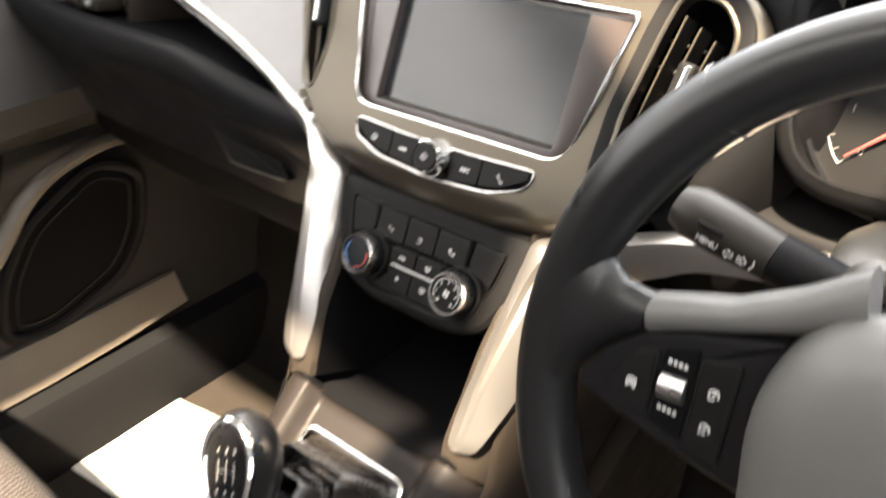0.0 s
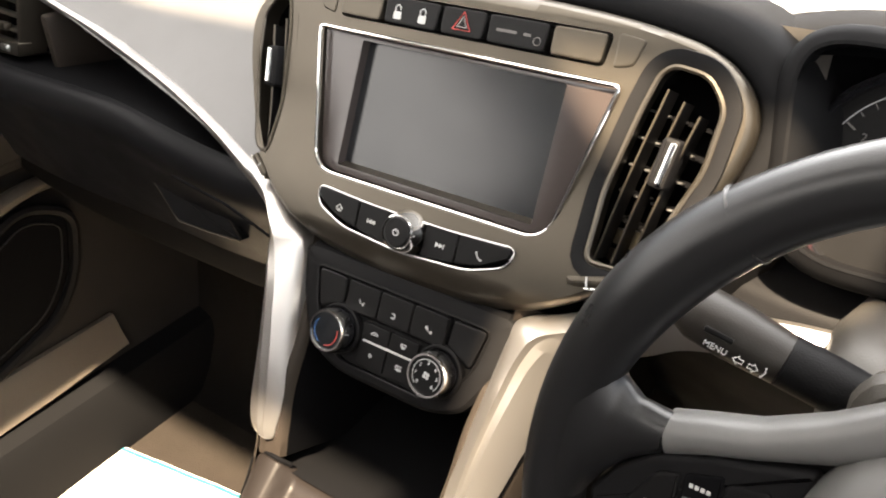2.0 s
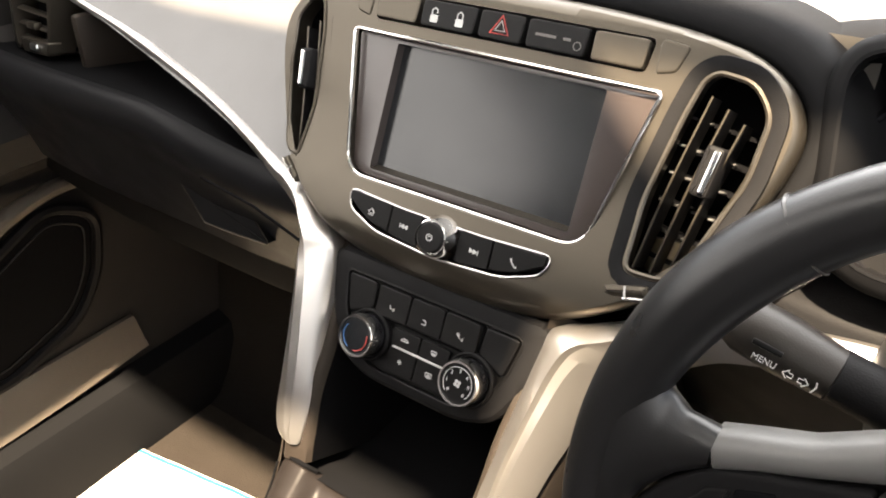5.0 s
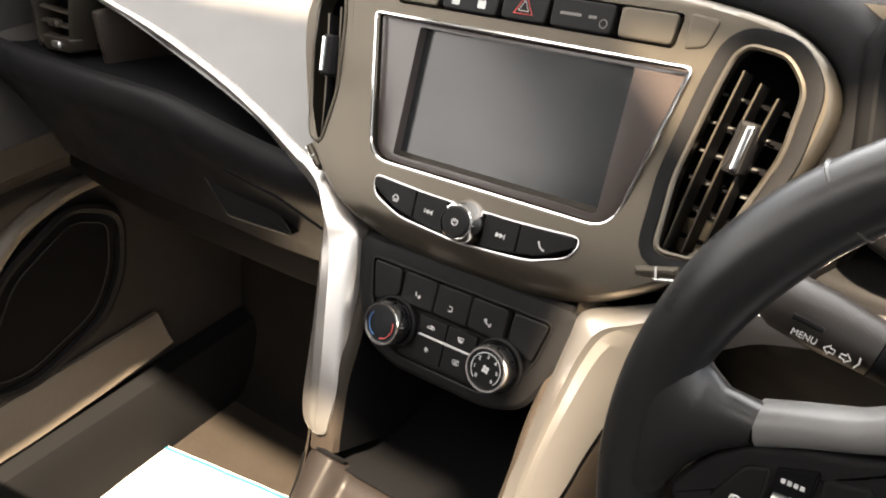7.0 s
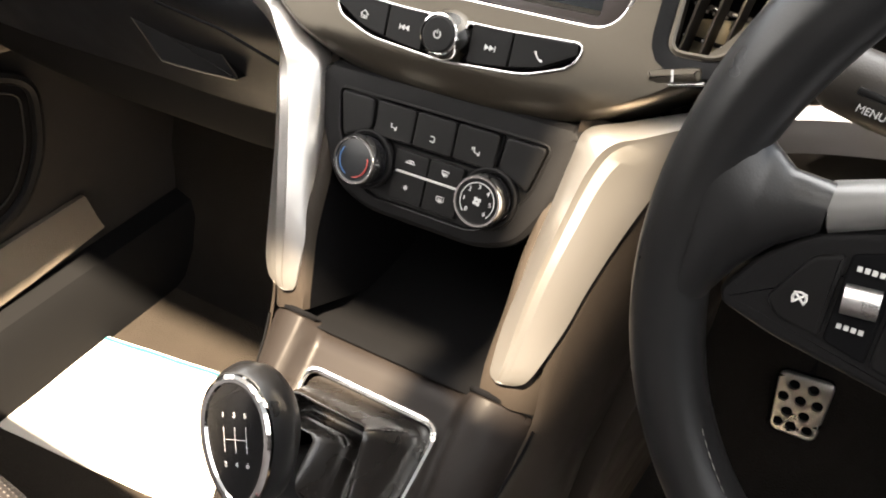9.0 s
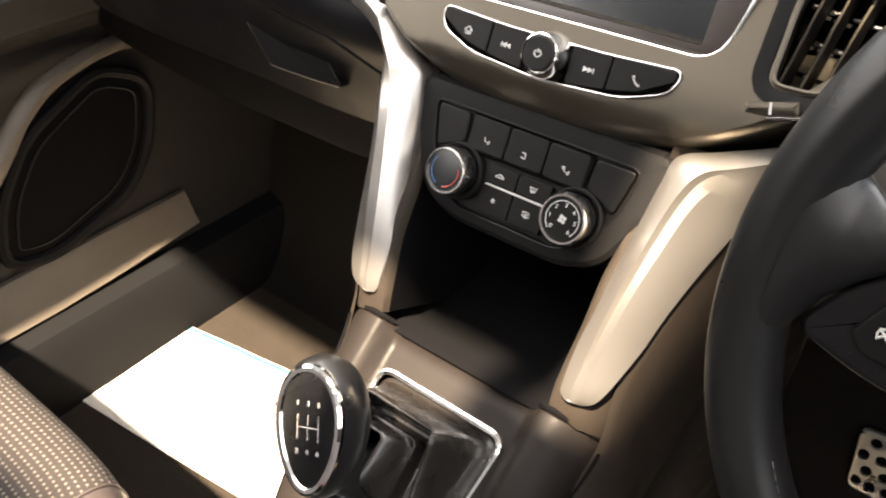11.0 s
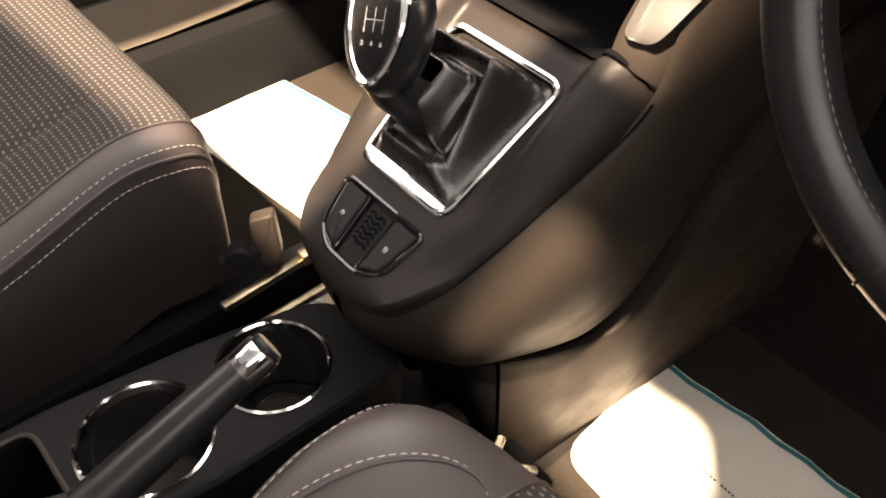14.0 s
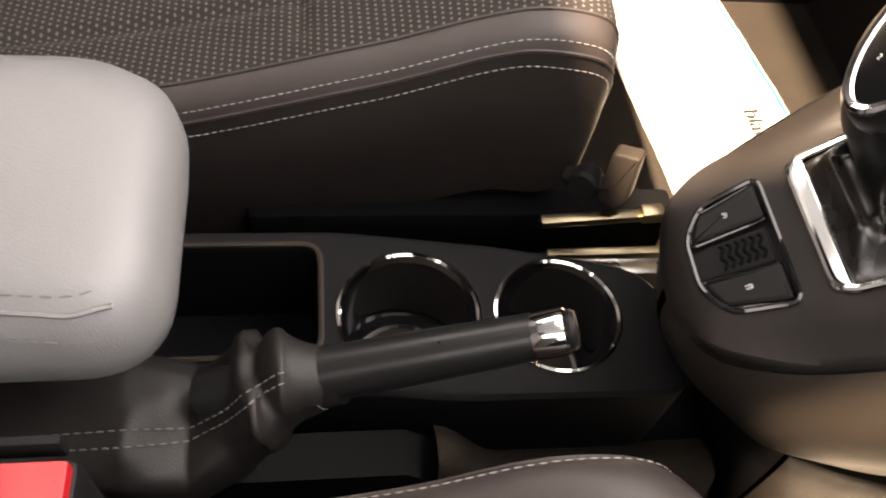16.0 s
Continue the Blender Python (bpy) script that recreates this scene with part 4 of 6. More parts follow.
strokes("snow_mark", [[(0.0028 * math.cos(a), 0.0028 * math.sin(a)), (-0.0028 * math.cos(a), -0.0028 * math.sin(a))] for a in (0.52, 1.57, 2.62)], at2(FACE, -0.0125, -0.1630, -0.0008), 0.00028, WHITE, lk[2])
strokes("rear_heat_mark", [[(-0.004, 0.0025), (0.004, 0.0025), (0.004, -0.0020), (-0.004, -0.0020), (-0.004, 0.0025)], [(-0.0015, 0.001), (-0.0015, -0.0035)], [(0, 0.001), (0, -0.0035)], [(0.0015, 0.001), (0.0015, -0.0035)]], at2(FACE, 0.0120, -0.1630, -0.0008), 0.00028, WHITE, lk[3])
for sgn in (-1, 1):
    m = at2(FACE, sgn * 0.0425, -0.1535, -0.004)
    part("knob_well", turned([(0.0182, 0), (0.0182, 0.0045), (0.0172, 0.0055), (0.0158, 0.0050), (0.0158, 0)], m, 40, caps=False), SOFT, heater)
    k = part("knob", turned([(0.0150, 0.0), (0.0150, 0.010), (0.0148, 0.012), (0.0150, 0.0135)], m, 40), GLOSS, heater, "gloss black rotary knob")
    part("knob_rim", turned([(0.0150, 0.0110), (0.0154, 0.013), (0.0152, 0.0172), (0.0143, 0.0190), (0.0131, 0.0190), (0.0127, 0.0178), (0.0127, 0.0115)], m, 40, caps=False), CHROME, k)
    part("knob_face", turned([(0.0129, 0.014), (0.0129, 0.0178), (0.0, 0.0182)], m, 40), BUTTON if sgn > 0 else GLASS, k)
    fm = at2(m, 0, 0, 0.0184)
    if sgn > 0:
        strokes("fan_arc", [[(0.0106 * math.cos(a), 0.0106 * math.sin(a)) for a in [math.radians(225 - i * 13.5) for i in range(21)]]], fm, 0.0003, WHITE, k)
        for i in range(7):
            a = math.radians(225 - i * 45)
            writing("numeral", str(i), at2(fm, 0.0082 * math.cos(a), 0.0082 * math.sin(a)), 0.0036, WHITE, k)
        bm = bmesh.new()
        for i in range(4):
            slab(circle(0.0016 * math.cos(i * 1.571 + 0.6), 0.0016 * math.sin(i * 1.571 + 0.6), 0.0012, 8), fm, 0, 0.0002, 0.0001, bm=bm)
        part("fan_mark", bm, WHITE, k)
    else:
        for mat, a0 in ((BLUEMARK, 140), (REDMARK, -85)):
            strokes("temperature_arc", [[(0.0100 * math.cos(a), 0.0100 * math.sin(a)) for a in [math.radians(a0 + i * 8) for i in range(14)]]], fm, 0.0003, mat, k)

# ---------------------------------------------------------------- centre console
console = thing("centre_console", "dark plastic centre console with silver side trims", "centre console", at=(0, -0.1, FLOOR_Z))


def lerp_table(tab, x):
    if x >= tab[0][0]:
        return tab[0][1:]
    for a, b in zip(tab, tab[1:]):
        if x >= b[0]:
            t = (x - a[0]) / (b[0] - a[0])
            return tuple(p + (q - p) * t for p, q in zip(a[1:], b[1:]))
    return tab[-1][1:]


# inner edge, crest and outer edge of the trim, each across, up and depth on the middle face
LEG = [((0.0740, -0.2500, 0.0095), (0.0790, -0.2510, 0.0125), (0.0885, -0.2500, 0.0100)),
       ((0.0724, -0.2470, 0.0090), (0.0795, -0.2475, 0.0140), (0.0942, -0.2465, 0.0095)),
       ((0.0722, -0.2400, 0.0085), (0.0815, -0.2410, 0.0155), (0.0985, -0.2390, 0.0090)),
       ((0.0720, -0.2280, 0.0070), (0.0865, -0.2290, 0.0170), (0.1025, -0.2270, 0.0075)),
       ((0.0725, -0.2070, 0.0040), (0.0925, -0.2070, 0.0210), (0.1080, -0.2070, 0.0030)),
       ((0.0750, -0.1830, 0.0010), (0.0965, -0.1830, 0.0235), (0.1130, -0.1830, -0.0010)),
       ((0.0795, -0.1500, 0.0000), (0.1010, -0.1500, 0.0240), (0.1215, -0.1510, -0.0080)),
       ((0.0845, -0.1170, 0.0000), (0.1055, -0.1190, 0.0230), (0.1310, -0.1240, -0.0150))]
LEG_TOP = {-1: [((0.0900, -0.1000, 0.0000), (0.1090, -0.1020, 0.0190), (0.1310, -0.1070, -0.0150)),
                ((0.1050, -0.0890, -0.0020), (0.1185, -0.0910, 0.0110), (0.1360, -0.0985, -0.0140)),
                ((0.1270, -0.0740, -0.0060), (0.1335, -0.0790, 0.0030), (0.1455, -0.0890, -0.0120)),
                ((0.1520, -0.0660, -0.0120), (0.1555, -0.0710, -0.0060), (0.1630, -0.0800, -0.0140)),
                ((0.1750, -0.0640, -0.0190), (0.1765, -0.0675, -0.0145), (0.1800, -0.0755, -0.0200)),
                ((0.2300, -0.0475, -0.0310), (0.2310, -0.0505, -0.0285), (0.2325, -0.0570, -0.0325)),
                ((0.2960, -0.0285, -0.0415), (0.2970, -0.0312, -0.0395), (0.2980, -0.0365, -0.0425)),
                ((0.3660, -0.0120, -0.0515), (0.3670, -0.0145, -0.0495), (0.3680, -0.0195, -0.0525)),
                ((0.4480, 0.0065, -0.0575), (0.4490, 0.0042, -0.0555), (0.4500, -0.0005, -0.0580)),
                ((0.5290, 0.0225, -0.0585), (0.5300, 0.0202, -0.0565), (0.5310, 0.0155, -0.0590)),
                ((0.7200, 0.0640, -0.0550), (0.7200, 0.0615, -0.0530), (0.7200, 0.0570, -0.0560))],
           1: [((0.0890, -0.1005, 0.0000), (0.1095, -0.1040, 0.0180), (0.1420, -0.1130, -0.0190)),
               ((0.1080, -0.0920, -0.0040), (0.1230, -0.0960, 0.0080), (0.1510, -0.1070, -0.0210)),
               ((0.1390, -0.0790, -0.0100), (0.1450, -0.0850, -0.0020), (0.1660, -0.0990, -0.0210)),
               ((0.1800, -0.0650, -0.0180), (0.1820, -0.0720, -0.0130), (0.1900, -0.0870, -0.0220)),
               ((0.2400, -0.0550, -0.0260), (0.2400, -0.0620, -0.0220), (0.2450, -0.0780, -0.0280)),
               ((0.3100, -0.0520, -0.0330), (0.3100, -0.0600, -0.0300), (0.3120, -0.0750, -0.0350))]}


def glide(rows, t):
    """A smooth curve through rows of three points."""
    k = t * (len(rows) - 1)
    i = min(len(rows) - 2, int(k))
    f = k - i
    out = []
    for c in range(3):
        p = [Vector(rows[max(0, min(len(rows) - 1, i + o))][c]) for o in (-1, 0, 1, 2)]
        out.append(0.5 * (2 * p[1] + (p[2] - p[0]) * f + (2 * p[0] - 5 * p[1] + 4 * p[2] - p[3]) * f * f + (3 * p[1] - p[0] - 3 * p[2] + p[3]) * f ** 3))
    return out


def leg(sgn):
    rows = LEG + LEG_TOP[sgn]
    secs = []
    for k in range(81):
        a, c, o = glide(rows, k / 80)
        if sgn < 0:
            o = o.lerp(c, 0.12 * smooth(1.0, 0.55, k / 80) * smooth(0.10, 0.35, k / 80))
        back = Vector((0, 0, 1))
        ridge = max(0.003, c.z - max(a.z, o.z))
        low = smooth(9.5, 6.5, k / 80 * (len(rows) - 1))
        c = c.lerp(Vector((a.x + 0.33 * (o.x - a.x), c.y, max(a.z, o.z) + 0.66 * ridge)), low)
        w = c - a
        pts = [a - back * 0.012, a, a + w * 0.06 + back * ridge * 0.07, a + w * 0.5 + back * ridge * 0.08, a + w * 0.9 + back * ridge * 0.02, c, c.lerp(o, 0.10) - back * ridge * 0.02]
        pts += [c.lerp(o, f) + back * (ridge * (0.10 + 0.14 * low) * math.sin(math.pi * f ** 0.8)) for f in (0.3, 0.5, 0.7, 0.88)] + [o, o.lerp(a, 0.22) - back * 0.009]
        secs.append([FACE @ Vector((sgn * p.x, p.y, p.z)) for p in pts])
    part("silver_trim", loft(secs), SILVER, console, "satin silver console side trim", sharp=24)
    secs = []
    for k in range(26):
        v = -0.095 - 0.1675 * k / 25
        a, c, o = glide(LEG, min(1, max(0, (v + 0.2555) / 0.1385)))
        f = smooth(-0.20, -0.255, v)
        i2 = a.x - 0.002 + (0.066 - a.x + 0.002) * f
        o2 = o.x - 0.001 + (0.1035 - o.x) * f
        di, dm, do = a.z - 0.002, min(a.z, o.z) + 0.000, o.z - 0.003
        di, dm, do = di + (0.007 - di) * f, dm + (0.0075 - dm) * f, do + (-0.009 - do) * f
        tail = smooth(-0.250, -0.2625, v)
        di, dm, do = di - 0.002 * tail, dm - 0.003 * tail, do - 0.004 * tail
        pts = [(i2 - 0.001, -0.13), (i2 - 0.001, di - 0.006), (i2 + 0.001, di - 0.001), (i2 + 0.005, di + 0.6 * (dm - di)), (i2 * 0.7 + o2 * 0.3, dm), (i2 * 0.4 + o2 * 0.6, dm - 0.1 * (dm - do)), (o2 - 0.008, do + 0.5 * (dm - do)), (o2 - 0.002, do + 0.1 * (dm - do)), (o2, do - 0.004), (o2 - 0.003, -0.022)]
        lean = -0.0095 * tail
        secs.append([FACE @ Vector((sgn * u, v + lean * (u - i2) / (o2 - i2), z)) for u, z in pts])
    part("side_pillar", loft([q[1:] for q in secs], closed=False), FLANK, console, sharp=50)
    part("recess_wall", loft([q[:2] for q in secs], closed=False), DARK, console)


for sg in (1, -1):
    leg(sg)

# storage recess under the heater panel, blackened so its colour holds the shade
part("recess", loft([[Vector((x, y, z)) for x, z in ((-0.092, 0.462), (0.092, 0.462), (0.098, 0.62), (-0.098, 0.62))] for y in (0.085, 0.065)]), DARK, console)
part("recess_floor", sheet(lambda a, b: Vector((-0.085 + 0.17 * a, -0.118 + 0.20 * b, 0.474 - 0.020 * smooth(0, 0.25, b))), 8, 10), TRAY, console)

# sloping gear plate
POUT = chaikin(mirror2([(0.0, 0.030), (0.060, 0.030), (0.099, 0.030), (0.1025, 0.024), (0.098, 0.000), (0.0915, -0.050), (0.0805, -0.108), (0.068, -0.150), (0.047, -0.183), (0.018, -0.194), (0.0, -0.195)]), 2)
PLATE_EDGE = [(0.030, 0.1015), (0.0, 0.098), (-0.050, 0.0915), (-0.108, 0.0805), (-0.150, 0.066), (-0.182, 0.045), (-0.195, 0.020)]
GATE = rounded([(-0.052, 0.001), (0.050, 0.001), (0.041, -0.110), (-0.043, -0.110)], 0.012, 6)
SWITCH = rounded([(-0.042, -0.126), (0.040, -0.126), (0.034, -0.161), (0.016, -0.174), (-0.018, -0.174), (-0.036, -0.161)], 0.008, 5)


def plate_shape(u, v):
    """A raised shoulder beside the gaiter that rolls down to the outer seam."""
    a, e = abs(u), lerp_table(PLATE_EDGE, v)[0]
    up = 0.013 * smooth(0.052, 0.066, a) * smooth(-0.115, -0.015, v)
    s = min(1, max(0, (a - (e - 0.031)) / 0.031))
    d = up - (up + 0.010) * s ** 1.9 * smooth(-0.165, -0.120, v)
    return d - 0.010 * smooth(-0.176, -0.198, v) - 0.010 * smooth(0.022, 0.032, v) * smooth(0.07, 0.05, a)


part("gear_plate", holed(POUT, [GATE, SWITCH], PLATE, -0.055, 0.0, 0.006, 0.010, plate_shape,
                         [("v", v / 1000) for v in range(-180, 30, 12)] + [("u", u / 1000) for u in [sg * k for sg in (-1, 1) for k in range(52, 100, 4)]]), PLATEBLACK, console, sharp=50, fair=(PLATE, plate_shape))
part("gate_frame", tube([PLATE @ Vector((p.x, p.y, 0.0012)) for p in GATE], 0.0023, 8, closed=True, flat=0.7, up=PLATE.to_3x3() @ Vector((0, 0, 1))), CHROME, console, "bright chrome frame round the gaiter")
part("gate_foot", slab(rounded([(-0.044, -0.101), (0.042, -0.101), (0.040, -0.112), (-0.042, -0.112)], 0.004, 4), PLATE, -0.006, 0.0022, 0.002), CHROME, console)
# switches behind the gear lever
part("switch_panel", slab(inset(SWITCH, 0.0004), PLATE, -0.015, -0.005, 0.001), SOFT, console)
part("switch_rim", tube([PLATE @ Vector((p.x, p.y, 0.0004)) for p in inset(SWITCH, 0.0004)], 0.0016, 6, closed=True), GLOSS, console)
for sgn in (-1, 1):
    o = [(sgn * 0.0375 - 0.001, -0.1295), (sgn * 0.0145 - 0.001, -0.1295), (sgn * 0.0120 - 0.001, -0.1715), (sgn * 0.0300 - 0.001, -0.1640)]
    o = rounded(o if sgn < 0 else o[::-1], 0.003, 3)
    k = part("switch", slab(o, PLATE, -0.010, 0.0010, 0.0022), BUTTON, console)
    part("switch_edge", tube([PLATE @ Vector((p.x, p.y, -0.0010)) for p in inset(o, -0.0006)], 0.0008, 5, closed=True), GLOSS, k)
    mk = at2(PLATE, sgn * 0.0235 - 0.001, -0.149, 0.0012)
    if sgn < 0:
        strokes("park_mark", [[(-0.0015, -0.002), (-0.0015, 0.002), (0.0005, 0.002), (0.0012, 0.001), (0.0005, 0.0), (-0.0015, 0.0)], [(0.002, -0.002), (0.003, 0.0), (0.002, 0.002)]], mk, 0.0004, WHITE, k)
    else:
        strokes("skid_mark", [[(-0.0025, 0.001), (-0.0015, 0.0028), (0.0015, 0.0028), (0.0025, 0.001), (-0.0025, 0.001)], [(-0.002, -0.003), (-0.001, -0.001), (-0.002, 0.0)], [(0.001, -0.003), (0.002, -0.001), (0.001, 0.0)]], mk, 0.0004, WHITE, k)
part("grip_pad", slab(rounded([(-0.0125, -0.131), (0.0105, -0.131), (0.0085, -0.173), (-0.0105, -0.173)], 0.002, 2), PLATE, -0.012, -0.0030, 0.001), SOFT, console)
for k in range(6):
    y = -0.136 - k * 0.0042
    part("grip_rib", tube([PLATE @ Vector((-0.0085 + 0.015 * t / 8, y + 0.0012 * math.sin(t * 1.3), -0.0026)) for t in range(9)], 0.0011, 6), DARK, console)

# flanks: an upper panel that hangs from the seam and curls under, and a lower panel down to the floor
FLANK_ROWS = [((0.004, -0.284, 0.327), (0.004, -0.272, 0.285), (0.004, -0.235, 0.240), (0.004, -0.205, 0.170)),
              ((0.030, -0.280, 0.331), (0.030, -0.268, 0.288), (0.026, -0.233, 0.242), (0.024, -0.205, 0.170)),
              ((0.054, -0.266, 0.346), (0.056, -0.256, 0.300), (0.046, -0.222, 0.246), (0.040, -0.198, 0.170)),
              ((0.071, -0.243, 0.364), (0.086, -0.238, 0.310), (0.064, -0.212, 0.250), (0.062, -0.190, 0.140)),
              ((0.084, -0.196, 0.401), (0.103, -0.194, 0.330), (0.073, -0.180, 0.242), (0.070, -0.165, 0.060)),
              ((0.0935, -0.153, 0.430), (0.112, -0.150, 0.350), (0.078, -0.138, 0.222), (0.076, -0.130, 0.045)),
              ((0.1025, -0.111, 0.464), (0.117, -0.105, 0.370), (0.083, -0.096, 0.211), (0.078, -0.080, 0.045)),
              ((0.1010, -0.1035, 0.512), (0.116, -0.066, 0.410), (0.091, -0.060, 0.240), (0.080, -0.020, 0.045)),
              ((0.1105, -0.0770, 0.552), (0.119, -0.042, 0.460), (0.103, -0.040, 0.330), (0.084, 0.040, 0.045)),
              ((0.1205, -0.0545, 0.581), (0.125, -0.020, 0.505), (0.115, -0.014, 0.385), (0.088, 0.100, 0.045)),
              ((0.1320, -0.0370, 0.603), (0.129, 0.010, 0.540), (0.123, 0.010, 0.430), (0.095, 0.140, 0.050)),
              ((0.145, 0.100, 0.630), (0.140, 0.110, 0.580), (0.140, 0.100, 0.500), (0.110, 0.200, 0.100))]
FM, FB, FC, FF = (chaikin([r[c] for r in FLANK_ROWS], 3, closed=False) for c in range(4))


def line_at(tab, a):
    k = a * (len(tab) - 1)
    i = min(len(tab) - 2, int(k))
    return Vector(tab[i]).lerp(Vector(tab[i + 1]), k - i)


def upper_flank(a, b, sgn):
    m, o, c = line_at(FM, a), line_at(FB, a), line_at(FC, a)
    p = m * (2 * (b - 0.5) * (b - 1)) + o * (-4 * b * (b - 1)) + c * (2 * b * (b - 0.5))
    p.x -= 0.0020 * smooth(0.03, 0.0, b) + 0.016 * smooth(0.96, 1.0, b)
    return Vector((p.x * sgn, p.y, p.z))


def lower_flank(a, b, sgn):
    c, f = line_at(FC, a), line_at(FF, a)
    lip = 0.003 + 0.012 * smooth(0.48, 0.66, a)
    p = c.lerp(f, max(0, b - 0.06) / 0.94)
    p.x += lip * smooth(0.0, 0.06, b) * (1 - 0.75 * smooth(0.10, 0.9, b)) - 0.004 * smooth(0.06, 0.0, b)
    p.x += 0.006 * math.sin(math.pi * b) * smooth(0.3, 0.5, a)
    p.z -= 0.004 * smooth(0.03, 0.0, b)
    return Vector((p.x * sgn, p.y, p.z))


SPLIT = 0.345
for sgn in (1, -1):
    part("side_panel", sheet(lambda a, b: upper_flank(a, b, sgn), 90, 60), FLANK, console, sharp=60)
    part("lower_panel", sheet(lambda a, b: lower_flank(SPLIT + (1 - SPLIT) * a, b, sgn), 70, 40), FLANK, console, sharp=60)
    # rear stretch of the same panel, blackened for the shadow under the nose
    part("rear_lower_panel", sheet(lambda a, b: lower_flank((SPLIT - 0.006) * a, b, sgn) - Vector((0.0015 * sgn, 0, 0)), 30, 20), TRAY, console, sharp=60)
    part("seam_line", tube([upper_flank(0.20 + 0.34 * k / 60, 0.004, sgn) + Vector((0.0024 * sgn, 0, 0.0002)) for k in range(61)], 0.0010, 6), DARK, console)
    # open joint between the shoulder of the plate and the pillar of the trim
    part("joint_line", tube([PLATE @ Vector((sgn * u, 0.0302, plate_shape(u, 0.029) + 0.0002)) for u in [0.060 + 0.0395 * k / 12 for k in range(13)]], 0.0020, 6), DARK, console)
# ---------------------------------------------------------------- gear lever
gear = thing("gear_lever", "black gear lever with chrome-ringed knob and gaiter", "gear lever", at=(-0.02, -0.19, 0.43))
KN = basis((-0.015, -0.231, 0.506), (0.94, 0.24, 0.24), (-0.10, 0.52, 0.85))


def egg(s, grow=0.0, n=36):
    out = []
    for k in range(n):
        a = k * math.tau / n
        x, y = math.cos(a) * 0.0215, math.sin(a) * 0.0365
        x *= 1.0 + 0.16 * math.sin(a)
        out.append(Vector((x * s + grow * math.cos(a), y * s + grow * math.sin(a))))
    return out


rings = []
for d, g, dy in ((0.0030, -0.0030, 0), (0.001, 0.0008, 0), (-0.004, 0.0030, 0), (-0.012, 0.0042, 0.0), (-0.022, 0.002, -0.001), (-0.032, -0.004, -0.003), (-0.040, -0.012, -0.008), (-0.043, -0.018, -0.010)):
    rings.append([KN @ Vector((p.x, p.y + dy, d)) for p in egg(1.0, g)])
part("knob", loft(rings), LEATHER, gear, "smooth black gear knob")
part("knob_ring", tube([KN @ Vector((p.x, p.y, 0.0022)) for p in egg(0.93)], 0.0028, 8, closed=True, flat=0.8), CHROME, gear, "chrome ring on the knob")
face = part("shift_pattern", slab(egg(0.92), KN, -0.002, 0.0030, 0.0012), GLOSS, gear, "gloss black shift pattern cap")
for tx, x, y in (("1", -0.007, 0.0145), ("3", 0.0, 0.0145), ("5", 0.007, 0.0145), ("2", -0.007, -0.0120), ("4", 0.0, -0.0120), ("6", 0.007, -0.0120)):
    writing("numeral", tx, at2(KN, x, y, 0.0031), 0.0038, WHITE, face)
strokes("gate_lines", [[(x, 0.0085), (x, -0.0055)] for x in (-0.007, 0.0, 0.007)] + [[(-0.007, 0.0015), (0.007, 0.0015)]], at2(KN, 0, 0, 0.0031), 0.00014, WHITE, face)
part("stem", tube([(-0.024, -0.222, 0.470), (-0.023, -0.215, 0.452), (-0.020, -0.200, 0.436), (-0.016, -0.188, 0.425)], [0.017, 0.0150, 0.0165, 0.019], 16), LEATHER, gear)
secs = []
gate_ring = rounded([(-0.049, -0.002), (0.047, -0.002), (0.039, -0.107), (-0.041, -0.107)], 0.012, 17)
NG = len(gate_ring)
for j in range(45):
    t = j / 44
    ringp = []
    for i, p in enumerate(gate_ring):
        ang = math.atan2(p.y + 0.055, p.x)
        c = Vector((-0.014 - 0.006 * t, -0.052 + 0.004 * t))
        q = Vector((p.x, p.y)).lerp(c + Vector((math.cos(ang), math.sin(ang))) * 0.017, t ** 0.85)
        mid = math.sin(math.pi * t)
        right_corner = math.exp(-((ang - 0.72) / 0.30) ** 2)
        front = math.exp(-((ang - 1.5) / 0.75) ** 2)
        left_corner = math.exp(-((ang - 2.35) / 0.28) ** 2)
        low_right = math.exp(-((ang + 0.95) / 0.16) ** 2)
        low_left = math.exp(-((ang + 2.15) / 0.16) ** 2)
        ridge = 0.007 + 0.024 * front + 0.030 * right_corner + 0.016 * left_corner
        wob = noise.noise(Vector((q.x * 30, q.y * 30, 2)))
        top = 0.36 + 0.05 * wob
        h = 0.036 * smooth(0.58, 1, t) + ridge * (smooth(0.0, top, t) if t < top else 0.25 + 0.75 * smooth(top + 0.16, top, t) if t < top + 0.2 else 0.25 * smooth(0.95, 0.55, t))
        # second fold below the crest, pinched pleats towards the corners
        h += 0.013 * front * math.exp(-((t - 0.70 - 0.05 * wob) / 0.055) ** 2)
        h += mid * (0.012 * low_right + 0.010 * low_left) * (1 - 0.5 * t)
        h -= mid * (0.013 * math.exp(-((ang - 0.36) / 0.11) ** 2) + 0.007 * math.exp(-((ang + 0.25) / 0.14) ** 2) + 0.006 * math.exp(-((ang + 1.55) / 0.25) ** 2))
        pleat = 1 - abs(math.sin(5.5 * ang + 3.5 * t + 2.2 * noise.noise(Vector((q.x * 40, q.y * 40, 5)))))
        h += mid * 0.0042 * pleat ** 2 + 0.004 * noise.noise(Vector((q.x * 70, q.y * 70, t * 3))) * mid
        ringp.append(PLATE @ Vector((q.x, q.y, -0.002 + max(0, h) if t > 0 else -0.002)))
    secs.append(ringp)
part("gaiter", loft(secs, caps=False), BOOT, gear, "creased black leather gaiter", sharp=80)
